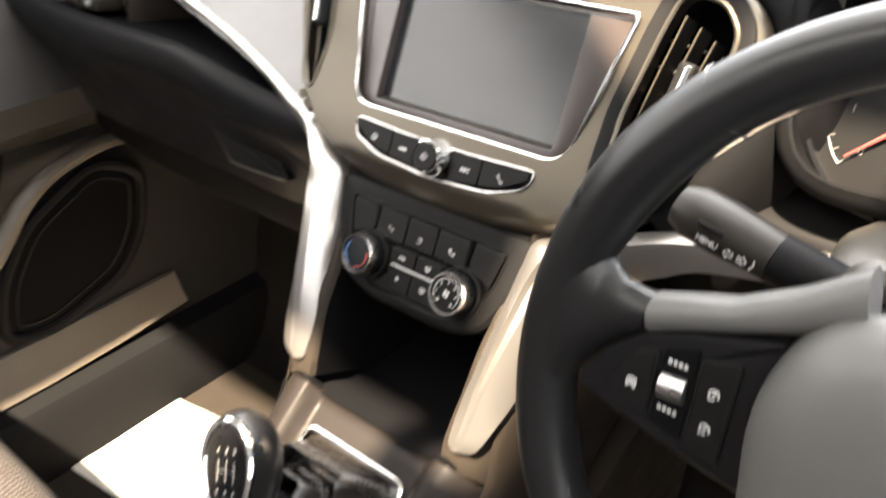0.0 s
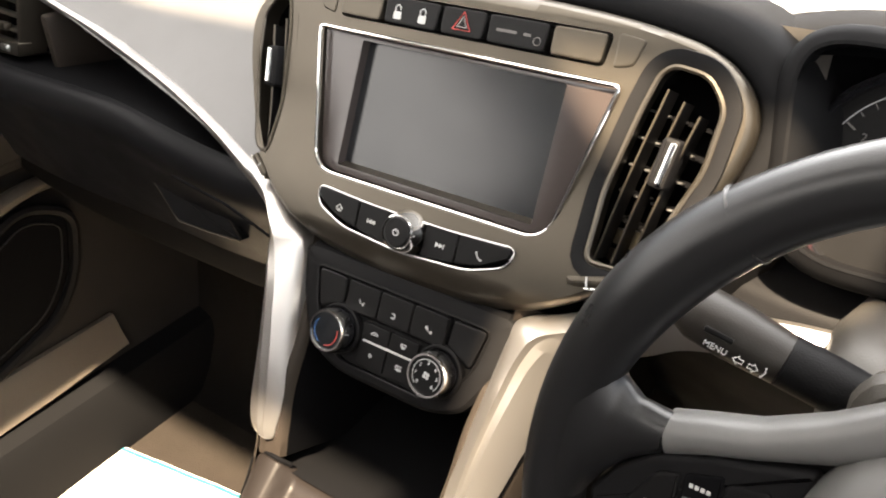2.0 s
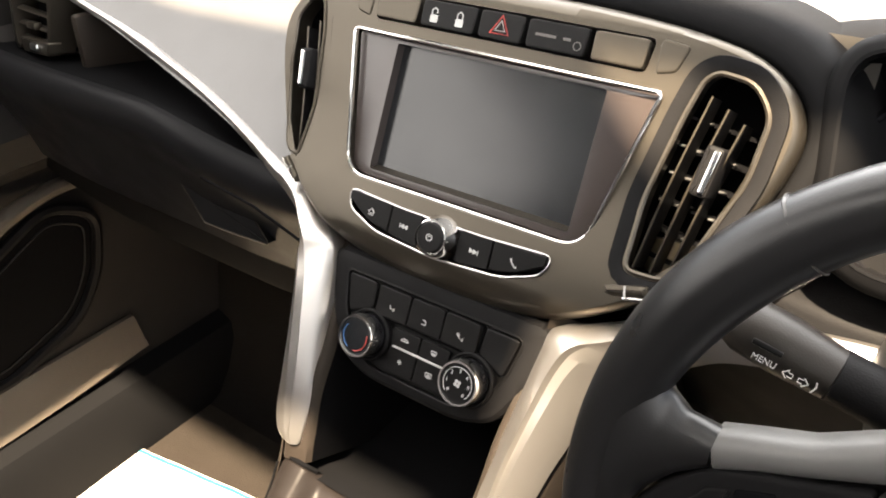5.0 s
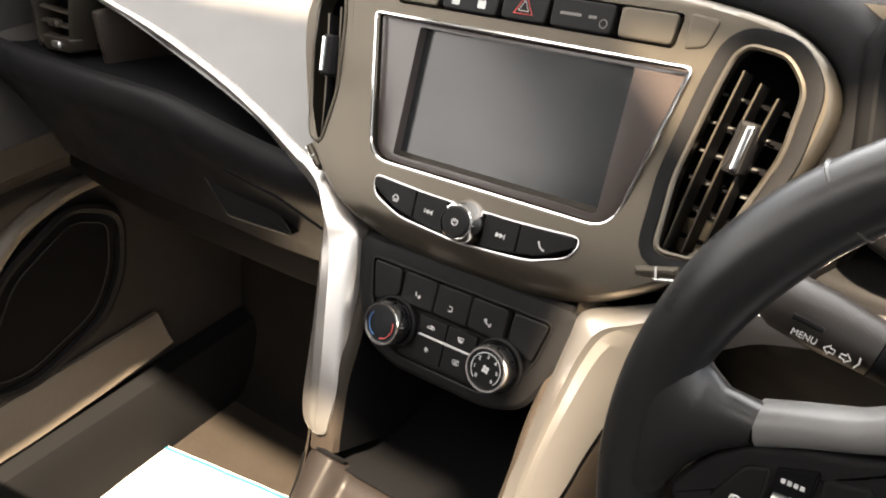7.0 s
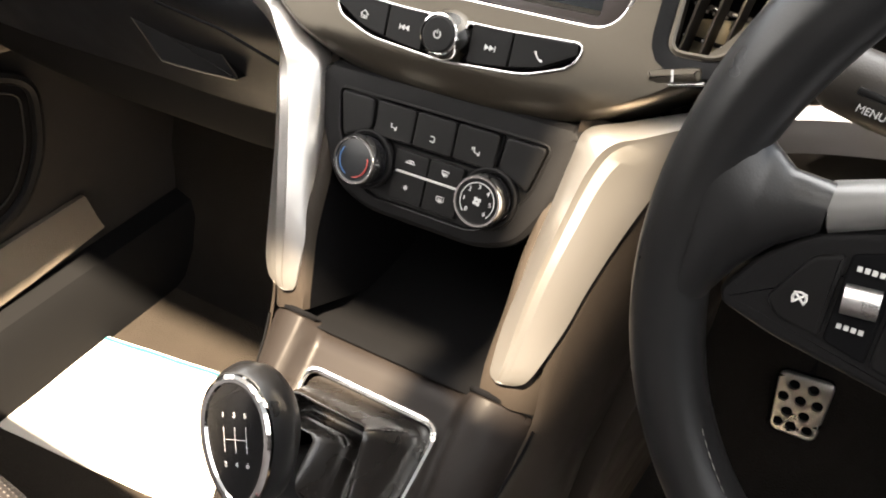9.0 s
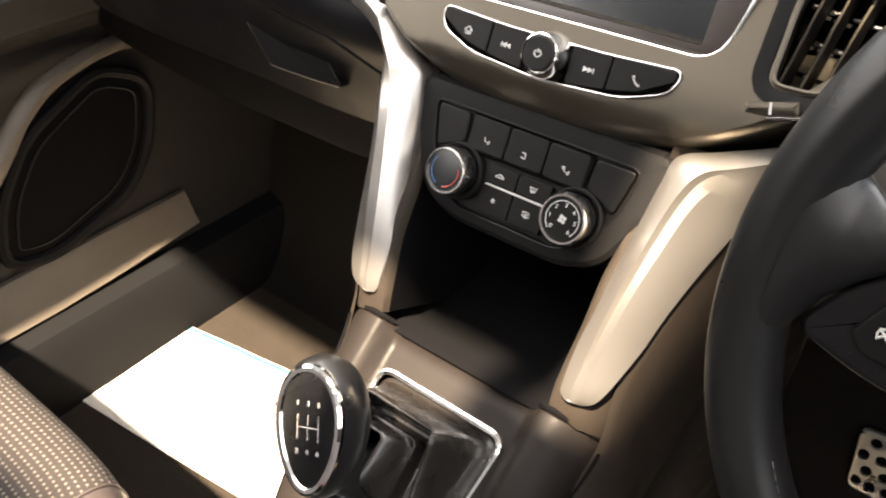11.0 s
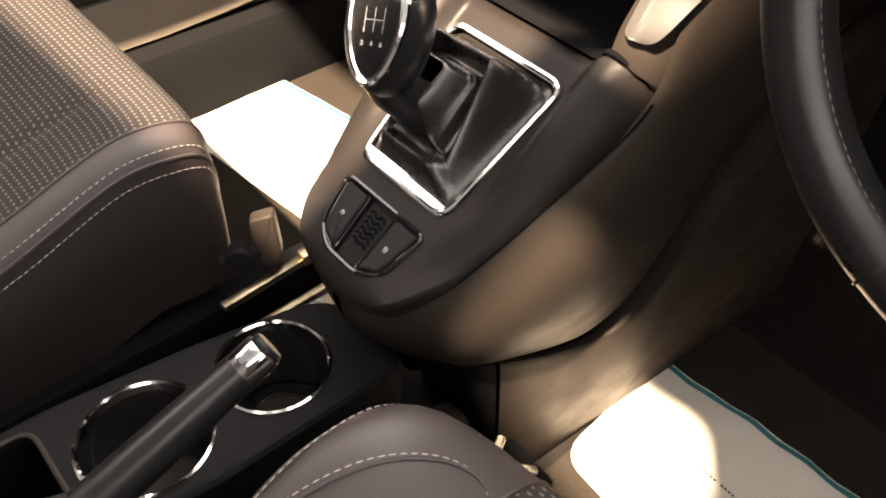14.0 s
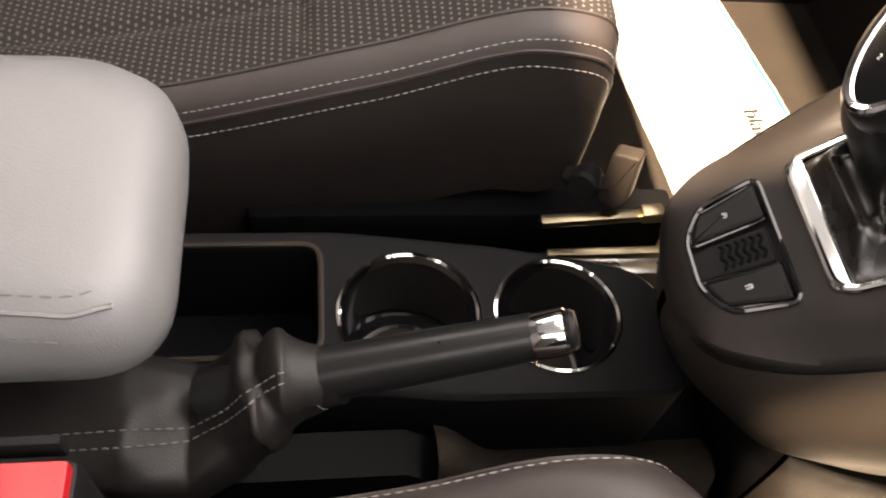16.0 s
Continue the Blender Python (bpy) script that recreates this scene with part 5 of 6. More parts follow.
part("gaiter_stitching", stitches([secs[k][int(NG * 0.36)] + Vector((0, -0.0004, 0.0012)) for k in range(5, 30)], 0.003, 0.002, 0.0005), DARKTHREAD, gear)

# ---------------------------------------------------------------- cup holder console
cups = thing("cup_holder_console", "black tunnel console with two cup holders and bin", "console", at=(-0.03, -0.45, FLOOR_Z))
TOP = basis((0, 0, 0.25), (1, 0, 0), (0, 1, 0))
CUP_B, CUP_A = (-0.031, -0.325, 0.0415), (-0.034, -0.425, 0.0455)
COUT = rounded([(-0.070, -0.262), (-0.030, -0.232), (0.030, -0.245), (0.028, -0.40), (0.018, -0.48), (0.018, -0.80), (-0.105, -0.80), (-0.104, -0.47), (-0.090, -0.36)], 0.02, 5)
BIN = rounded([(-0.088, -0.484), (-0.008, -0.484), (-0.006, -0.66), (-0.088, -0.66)], 0.012, 4)
part("top_tray", holed(COUT, [circle(*CUP_B, 40), circle(*CUP_A, 40), BIN], TOP, -0.18, 0.0, 0.008, 0.012), TRAY, cups)
for cx, cy, r in (CUP_B, CUP_A):
    m = at2(TOP, cx, cy, 0)
    cup = part("cup_well", turned([(r, -0.004), (r * 0.97, -0.03), (r * 0.90, -0.075), (r * 0.80, -0.080), (0, -0.080)], m, 40, caps=False), GLOSS, cups, "gloss black cup well")
    part("cup_ring", turned([(r - 0.0012, -0.006), (r - 0.0010, 0.0015), (r + 0.0005, 0.0030), (r + 0.0022, 0.0022), (r + 0.0028, 0.0)], m, 56, caps=False), CHROME, cup, "chrome cup holder ring")
    part("cup_mat", turned([(0, -0.0795), (r * 0.72, -0.0795), (r * 0.70, -0.0775), (0, -0.0775)], m, 32), FLANK, cup)
part("bin_well", loft([[TOP @ Vector((p.x, p.y, d)) for p in inset(BIN, g)] for d, g in ((-0.004, 0), (-0.085, 0.004))], caps=False), DARK, cups)
part("bin_floor", slab(BIN, TOP, -0.095, -0.084, 0.002), DARK, cups)
part("bin_edge", tube([TOP @ Vector((p.x, p.y, 0.001)) for p in inset(BIN, -0.002)], 0.0020, 6, closed=True), FLANK, cups)
part("bin_lip", tube([(0.010, -0.475, 0.251), (0.008, -0.56, 0.252), (0.008, -0.64, 0.252)], 0.0018, 6), SATIN, cups)
part("tunnel_skirt", loft([[Vector((x, y, z)) for x, z in ((-0.075 - w, FLOOR_Z), (-0.070 - w, 0.12), (-0.065 - w, 0.13), (0.024, 0.13), (0.030, h), (0.058, h - 0.007), (0.068, 0.13), (0.078, FLOOR_Z))] for y, w, h in ((-0.20, 0, 0.150), (-0.30, 0.008, 0.155), (-0.37, 0.02, 0.160), (-0.43, 0.03, 0.212), (-0.80, 0.03, 0.215))]), TRAY, cups, sharp=50)
part("tunnel_carpet", sheet(lambda a, b: Vector((0.026 + 0.056 * a, -0.205 - 0.205 * b, 0.158 + 0.012 * math.sin(math.pi * min(1, a * 1.3)) + 0.05 * smooth(0.75, 1.0, b) - 0.09 * smooth(0.55, 1.0, a))), 16, 24), MAT, cups, "brown carpet over the tunnel", sharp=60)

# ---------------------------------------------------------------- handbrake
brake = thing("handbrake", "black leather handbrake with chrome tip and gaiter", "handbrake", at=(0.045, -0.5, 0.25))
HB = [(0.042, -0.545, 0.300), (0.0435, -0.50, 0.320), (0.0450, -0.465, 0.3350), (0.0480, -0.415, 0.3580), (0.0502, -0.378, 0.3750)]
hbl = chaikin(HB, 2, closed=False)
part("grip", tube(hbl, [0.0138 + 0.0009 * math.sin(6 * k / len(hbl)) - 0.0016 * smooth(0.6, 1.0, k / len(hbl)) for k in range(len(hbl))], 18), LEATHER, brake, sharp=60)
ax = (Vector(HB[-1]) - Vector(HB[-2])).normalized()
tm = Matrix.Translation(HB[-1]) @ ax.to_track_quat("Z", "Y").to_matrix().to_4x4()
part("tip_collar", turned([(0.0108, -0.004), (0.0119, -0.002), (0.0119, 0.010), (0.0116, 0.0135), (0.0104, 0.0145), (0.0098, 0.0135)], tm, 32, caps=False), CHROME, brake, "chrome tip collar")
part("release_button", turned([(0.0100, 0.008), (0.0100, 0.0165), (0.0088, 0.0185), (0.0, 0.0190)], tm, 28), BUTTON, brake)
part("grip_collar", tube([Vector((0.0440, -0.492, 0.3195)), Vector((0.0452, -0.472, 0.3285))], [0.0150, 0.0150], 18), SKIN, brake)
GA = [(0.0, -0.482, 0.3250, 0.0160, 0.016, 0.300), (0.06, -0.492, 0.3260, 0.0185, 0.018, 0.290), (0.14, -0.502, 0.3260, 0.0235, 0.021, 0.275), (0.24, -0.514, 0.3190, 0.0280, 0.020, 0.250), (0.36, -0.530, 0.3020, 0.0320, 0.017, 0.238), (0.50, -0.552, 0.2850, 0.0350, 0.015, 0.236), (0.65, -0.585, 0.2840, 0.0380, 0.018, 0.236), (0.8, -0.630, 0.2820, 0.0390, 0.018, 0.236), (1.0, -0.72, 0.2780, 0.0390, 0.015, 0.236)]


def boot(t, a):
    for i in range(len(GA) - 1):
        if t <= GA[i + 1][0]:
            break
    f = smooth(0, 1, (t - GA[i][0]) / (GA[i + 1][0] - GA[i][0])) * 0.5 + 0.5 * (t - GA[i][0]) / (GA[i + 1][0] - GA[i][0])
    y, z, w, up, low = (GA[i][c] + (GA[i + 1][c] - GA[i][c]) * f for c in range(1, 6))
    ca, sa = math.cos(a), math.sin(a)
    cx = 0.0445 + 0.004 * smooth(0.1, 0.5, t)
    down = max(0, -sa)
    p = Vector((cx + ca * w * (1 + 0.18 * down * smooth(0.2, 0.5, t)), y, z + (sa * up if sa > 0 else sa * (z - low))))
    loose = smooth(0.08, 0.22, t) * smooth(1.0, 0.80, t)
    skew = t + 0.05 * ca - 0.09 * sa + 0.06 + 0.03 * noise.noise(Vector((ca * 1.4, sa * 1.4, t * 2)))
    # a bunched roll behind the collar, a sharp overhanging fold, then a low hump towards the back
    folds = sum(k * math.exp(-((skew - c) / w) ** 2) for c, w, k in ((0.14, 0.045, 0.9), (0.235, 0.030, -1.0), (0.30, 0.030, 1.2), (0.44, 0.060, -0.9), (0.66, 0.090, 0.8), (0.84, 0.050, -0.5)))
    crease = 1 - abs(math.sin(math.pi * (skew * 3.0 + 0.15 + 0.5 * noise.noise(Vector((ca * 2.0, sa * 2.0, t * 4 + 9))))))
    amp = loose * (0.0050 * folds + 0.0016 * crease ** 3 + 0.0014 * noise.noise(Vector((ca * 3, sa * 3 + 7, t * 8))))
    p += Vector((ca * amp, 0, max(-0.2, sa) * amp))
    p.y += loose * 0.008 * down
    return p


secs = [[boot(j / 70, -k * math.tau / 40 + math.pi / 2) for k in range(40)] for j in range(71)]
part("gaiter", loft(secs, caps=False), SKIN, brake, "loose black leather gaiter with deep pleats", sharp=80)
for off in (0.30, 0.52):
    part("gaiter_stitching", stitches([boot(k / 40, math.pi / 2 - off) + Vector((0.0004, 0, 0.0010)) for k in range(5, 40)], 0.0035, 0.0022, 0.0005), DARKTHREAD, brake)
part("collar_stitching", stitches([Vector((0.0446, -0.4835, 0.3248)) + Vector((math.cos(a) * 0.0168, 0, 0)) + Vector((0, -0.42, 0.905)) * math.sin(a) * 0.0168 for a in [k * math.tau / 24 for k in range(25)]], 0.003, 0.002, 0.0004), DARKTHREAD, brake)

# ---------------------------------------------------------------- armrest
arm = thing("armrest", "pale grey leatherette armrest with double stitching", "armrest", at=(0, -0.7, 0.25))


def arm_ring(x0, x1, y0, y1, z, g, n=10):
    o = rounded([(x0 + g, y1 - g), (x1 - g, y1 - g), (x1 - g, y0 + g), (x0 + g, y0 + g)], [0.055, 0.040, 0.05, 0.05], n)
    return [Vector((p.x, p.y, z)) for p in o]


AR = (-0.096, 0.068, -0.92, -0.547)
part("cushion", loft([arm_ring(*AR, z, g) for z, g in ((0.346, 0.034), (0.352, 0.020), (0.362, 0.009), (0.376, 0.002), (0.392, 0.0), (0.408, 0.002), (0.421, 0.009), (0.428, 0.020), (0.431, 0.036))]), PALE, arm, sharp=60)
part("armrest_base", loft([arm_ring(-0.075, 0.068, -0.92, -0.70, z, 0) for z in (0.24, 0.352)]), SOFT, arm)


def arm_side(y, dz):
    """A point on the cushion's driver side, near its shoulder."""
    x = 0.0575 + 0.003 * smooth(-0.62, -0.56, y) - dz
    tab = ((0.068, 0.392), (0.066, 0.408), (0.059, 0.421), (0.048, 0.428), (0.032, 0.431))
    for (x0, z0), (x1, z1) in zip(tab, tab[1:]):
        if x >= x1:
            break
    z = z0 + (z1 - z0) * (x - x0) / (x1 - x0)
    return Vector((x + 0.0004 - 0.006 * smooth(-0.590, -0.566, y) ** 2, y, z + 0.0006 + 0.001 * smooth(-0.590, -0.566, y)))


ys = [-0.90 + 0.334 * k / 60 for k in range(61)]
part("seam_cord", tube([arm_side(y, 0) for y in ys], 0.0012, 6), PALE, arm)
for dz in (0.0062, -0.0062):
    part("stitching", stitches([arm_side(y, dz) + Vector((0.0004, 0, 0.0004)) for y in ys], 0.0050, 0.0025, 0.0006), DARKTHREAD, arm)

# ---------------------------------------------------------------- seats
A2 = 0.787
HALF = [(0.0, 0.0, -0.014), (0.30, 0.085, -0.014), (0.50, 0.150, -0.010), (0.64, 0.214, 0.000), (0.70, 0.232, -0.001), (0.76, 0.243, -0.009), (0.82, 0.249, -0.026), (0.88, 0.253, -0.065), (1.0, 0.245, -0.165)]
ALONG = [(0.0, -0.290, 0.185, 0.0), (0.08, -0.266, 0.225, 0.12), (0.15, -0.254, 0.290, 0.45), (0.21, -0.259, 0.338, 0.80), (0.27, -0.283, 0.358, 1.0), (0.36, -0.335, 0.360, 1.0), (0.55, -0.45, 0.325, 1.0), (0.78, -0.60, 0.281, 1.0), (1.0, -0.78, 0.250, 1.0)]


def spline(tab, x):
    x = min(max(x, tab[0][0]), tab[-1][0])
    for i in range(len(tab) - 1):
        if x <= tab[i + 1][0]:
            break
    p = [tab[max(0, min(len(tab) - 1, i + o))] for o in (-1, 0, 1, 2)]
    h = p[2][0] - p[1][0]
    t = (x - p[1][0]) / h
    out = []
    for c in range(1, len(tab[0])):
        m1 = (p[2][c] - p[0][c]) / max(1e-6, p[2][0] - p[0][0]) * h
        m2 = (p[3][c] - p[1][c]) / max(1e-6, p[3][0] - p[1][0]) * h
        t2, t3 = t * t, t * t * t
        out.append((2 * t3 - 3 * t2 + 1) * p[1][c] + (t3 - 2 * t2 + t) * m1 + (-2 * t3 + 3 * t2) * p[2][c] + (t3 - t2) * m2)
    return out


def seat(name, cx, dy, dz, inner, label, raise_side=0.0, A1=0.66, corner=0.020):
    s = thing(name, label, "car seat", group="front seats", at=(cx, -0.5 + dy, FLOOR_Z))

    def S(a, b):
        x, h = spline(HALF, abs(a))
        y, z, k = spline(ALONG, b)
        w = 0.92 + 0.08 * k
        y -= corner * (x / 0.25) ** 4 * (1 - smooth(0.30, 0.55, b))
        crease = -0.006 * math.exp(-((abs(a) - 0.47) / 0.02) ** 2) * smooth(0.3, 0.4, b)
        crease += -0.006 * math.exp(-((b - 0.62) / 0.008) ** 2) * (abs(a) < 0.60)
        return Vector((cx + math.copysign(x * w, a), y + dy, z + h * k + crease + dz + raise_side * smooth(0.5, 0.68, abs(a)) * k * smooth(0.9, 0.80, abs(a))))
    lens = [0.0]
    for i in range(1, 101):
        lens.append(lens[-1] + (S(0, i / 100) - S(0, (i - 1) / 100)).length)

    def patch(a0, a1, b0, b1, na, nb):
        def uv(p, q):
            a, b = a0 + (a1 - a0) * p, b0 + (b1 - b0) * q
            bb = b * 100
            i = min(99, int(bb))
            return (spline(HALF, abs(a))[0] * (1 if a > 0 else -1), lens[i] + (lens[i + 1] - lens[i]) * (bb - i))
        return sheet(lambda p, q: S(a0 + (a1 - a0) * p, b0 + (b1 - b0) * q), na, nb, uv=uv)
    part("cushion_cloth", patch(-A1, A1, 0.0, 1.0, 66, 110), CLOTH, s, "dark cloth dotted with pale points", sharp=80)
    for sg in (1, -1):
        part("bolster", patch(sg * A1, sg * A2, 0.0, 1.0, 8, 100), VINYL, s, "smooth leatherette bolster band", sharp=80)
        # side panel takes the darker copy, with its shade in the colour
        part("side_panel", patch(sg * A2, sg * 1.0, 0.0, 1.0, 10, 90), VINYL_SHADED, s, sharp=80)
        for a, r in ((A1, 0.0014), (A2, 0.0014)):
            part("piping", tube([S(sg * a, 0.10 + 0.90 * k / 90) + Vector((0, 0, 0.0004)) for k in range(91)], r, 6), VINYL, s)
        for a in (A2 - 0.032, A2 + 0.033) if A1 > 0.6 else (A2 - 0.032,):
            part("stitching", stitches([S(sg * a, 0.16 + 0.835 * k / 90) + Vector((sg * 0.0006, 0, 0.0010)) for k in range(91)], 0.0036, 0.0022, 0.0004), THREAD, s)
        if A1 < 0.6:
            # seam that turns across the front of the bolster
            seam = chaikin([(0.71, 0.95), (0.71, 0.62), (0.675, 0.45), (0.655, 0.39), (0.630, 0.335), (0.597, 0.300), (0.570, 0.288), (0.545, 0.292), (0.532, 0.300)], 3, closed=False)
            line = [S(sg * p[0], p[1]) for p in seam]
            part("seam", tube([p + Vector((0, 0, 0.0003)) for p in line], 0.0012, 6), VINYL, s)
            part("stitching", stitches([p + Vector((sg * 0.0030, 0, 0.0012)) for p in line], 0.0036, 0.0022, 0.0004), THREAD, s)
    # seat base and backrest
    part("seat_base", box(pose(cx, -0.53 + dy, 0.145 + dz), 0.44, 0.44, 0.10, 0.02), DARK, s)
    back = []
    for k in range(9):
        t = k / 8
        y, z = -0.80 - 0.22 * t + dy, 0.27 + 0.60 * t + dz
        w = 0.235 - 0.03 * t
        th = 0.07 - 0.02 * t
        o = rounded([(-w, -th), (w, -th), (w, th), (-w, th)], 0.05, 5)
        back.append([Vector((cx + p.x, y + p.y, z - p.y * 0.3)) for p in o])
    part("backrest", loft(back), VINYL, s)
    part("headrest", box(pose(cx, -1.05 + dy, 0.98 + dz, 12), 0.26, 0.10, 0.18, 0.04, 4), VINYL, s)
    # runner and front crossbar on the inner side
    ix = cx + inner * 0.265
    part("runner", box(pose(ix - inner * 0.02, -0.36 + dy, 0.150), 0.03, 0.36, 0.06, 0.006), DARK, s)
    return s


p_seat = seat("passenger_seat", -0.425, 0.0, 0.0, 1, "dark dotted cloth passenger seat with leatherette bolsters")
d_seat = seat("driver_seat", 0.355, -0.012, 0.0, -1, "dark dotted cloth driver seat with leatherette bolsters", 0.018, 0.53, 0.050)
part("runner_bar", box(pose(-0.128, -0.272, 0.226, 0, 0, 4) , 0.009, 0.090, 0.008, 0.002), BRASSY, p_seat, "yellow passivated steel bar")
part("runner_bar_end", box(pose(-0.130, -0.228, 0.229, 0, 0, 4), 0.012, 0.018, 0.012, 0.002), BRASSY, p_seat)
part("runner_rail", box(pose(-0.124, -0.252, 0.183, 4, 0, -2), 0.008, 0.10, 0.009, 0.002), BRASSY, p_seat, "yellow passivated steel rail")
part("runner_plate", box(pose(-0.120, -0.240, 0.158, 0, 0, 0), 0.020, 0.09, 0.030, 0.003), STEEL, p_seat)
clip = part("height_clip", slab(rounded([(-0.011, 0.020), (0.010, 0.024), (0.012, -0.016), (0.004, -0.026), (-0.010, -0.022)], 0.004, 4), basis((-0.138, -0.262, 0.262), (0.55, 0.83, 0.05), (-0.25, 0.10, 0.95)), -0.012, 0.004, 0.003, 3), FLANK, p_seat, "grey plastic clip on the seat side")
part("clip_boss", turned([(0.0, -0.010), (0.011, -0.010), (0.0125, -0.007), (0.0125, 0.008), (0.010, 0.011), (0.0, 0.011)], basis((-0.148, -0.282, 0.246), (0.55, 0.83, 0.05), (-0.25, 0.10, 0.95)), 20), SOFT, clip)
part("clip_arm", tube([(-0.158, -0.296, 0.244), (-0.152, -0.287, 0.246), (-0.146, -0.278, 0.248), (-0.139, -0.266, 0.252)], [0.007, 0.008, 0.008, 0.006], 10, flat=0.7), SOFT, clip)
part("adjuster_bolt", box(pose(0.146, -0.268, 0.300, 20, 10, 30), 0.006, 0.014, 0.007, 0.002), BRASSY, d_seat, "yellow passivated steel bolt head")
part("adjuster_plate", box(pose(0.166, -0.262, 0.292, 20, 10, 50), 0.014, 0.006, 0.007, 0.002), BRASSY, d_seat)

buckle = thing("belt_buckle", "seat belt buckle with bright red release button", "seat belt buckle", at=(0.125, -0.60, 0.25))
part("buckle_body", box(pose(0.126, -0.606, 0.345, 0, 0, 0), 0.030, 0.066, 0.12, 0.006), BUTTON, buckle)
part("release_button", box(pose(0.126, -0.604, 0.404), 0.024, 0.056, 0.012, 0.003), RED, buckle, "bright red release button")
part("buckle_slot", box(pose(0.106, -0.604, 0.402), 0.004, 0.046, 0.014, 0.001), SOFT, buckle)
part("stalk", tube([(0.126, -0.61, 0.10), (0.126, -0.606, 0.29)], 0.012, 8, flat=0.5), SOFT, buckle)

# ---------------------------------------------------------------- steering wheel
wheel = thing("steering_wheel", "black leather steering wheel with switch pods", "steering wheel", at=(0.341, -0.1515, 0.6584))
R0 = 0.1690
rim_path, rim_r = [], []
for k in range(120):
    a = k * math.tau / 120
    flat = 1 - 0.010 * smooth(-0.75, -0.98, math.sin(a))
    grip = 0.0018 * (math.exp(-((a - 2.55) / 0.30) ** 2) + math.exp(-((a - 0.59) / 0.30) ** 2))
    rim_path.append(WHEEL @ Vector((R0 * math.cos(a), R0 * flat * math.sin(a), 0)))
    rim_r.append(0.0147 + grip)
part("rim", tube(rim_path, rim_r, 20, closed=True, flat=1.08, up=WHEEL.to_3x3() @ Vector((0, 0, 1))), LEATHER, wheel, "worn black leather rim", sharp=60)
for ang in (132.0, 48.0, 245.5, 294.5):
    a = math.radians(ang)
    f = 1 - 0.010 * smooth(-0.75, -0.98, math.sin(a))
    c = WHEEL @ Vector((R0 * math.cos(a), R0 * f * math.sin(a), 0))
    m = basis(c, WHEEL.to_3x3() @ Vector((math.cos(a), math.sin(a), 0)), WHEEL.to_3x3() @ Vector((0, 0, 1)))
    part("rim_seam", tube([m @ Vector((*p, 0)) for p in circle(0, 0, 0.0155 if ang < 200 else 0.0150, 28)], 0.0010, 6, closed=True), BOOT, wheel)
st = []
for k in range(30):
    a = math.radians(206 + 38 * k / 29)
    st.append(WHEEL @ Vector(((R0 - 0.0128) * math.cos(a), (R0 - 0.0128) * math.sin(a), 0.0085)))
part("rim_stitching", stitches(st, 0.0032, 0.0020, 0.0003), DARKTHREAD, wheel)


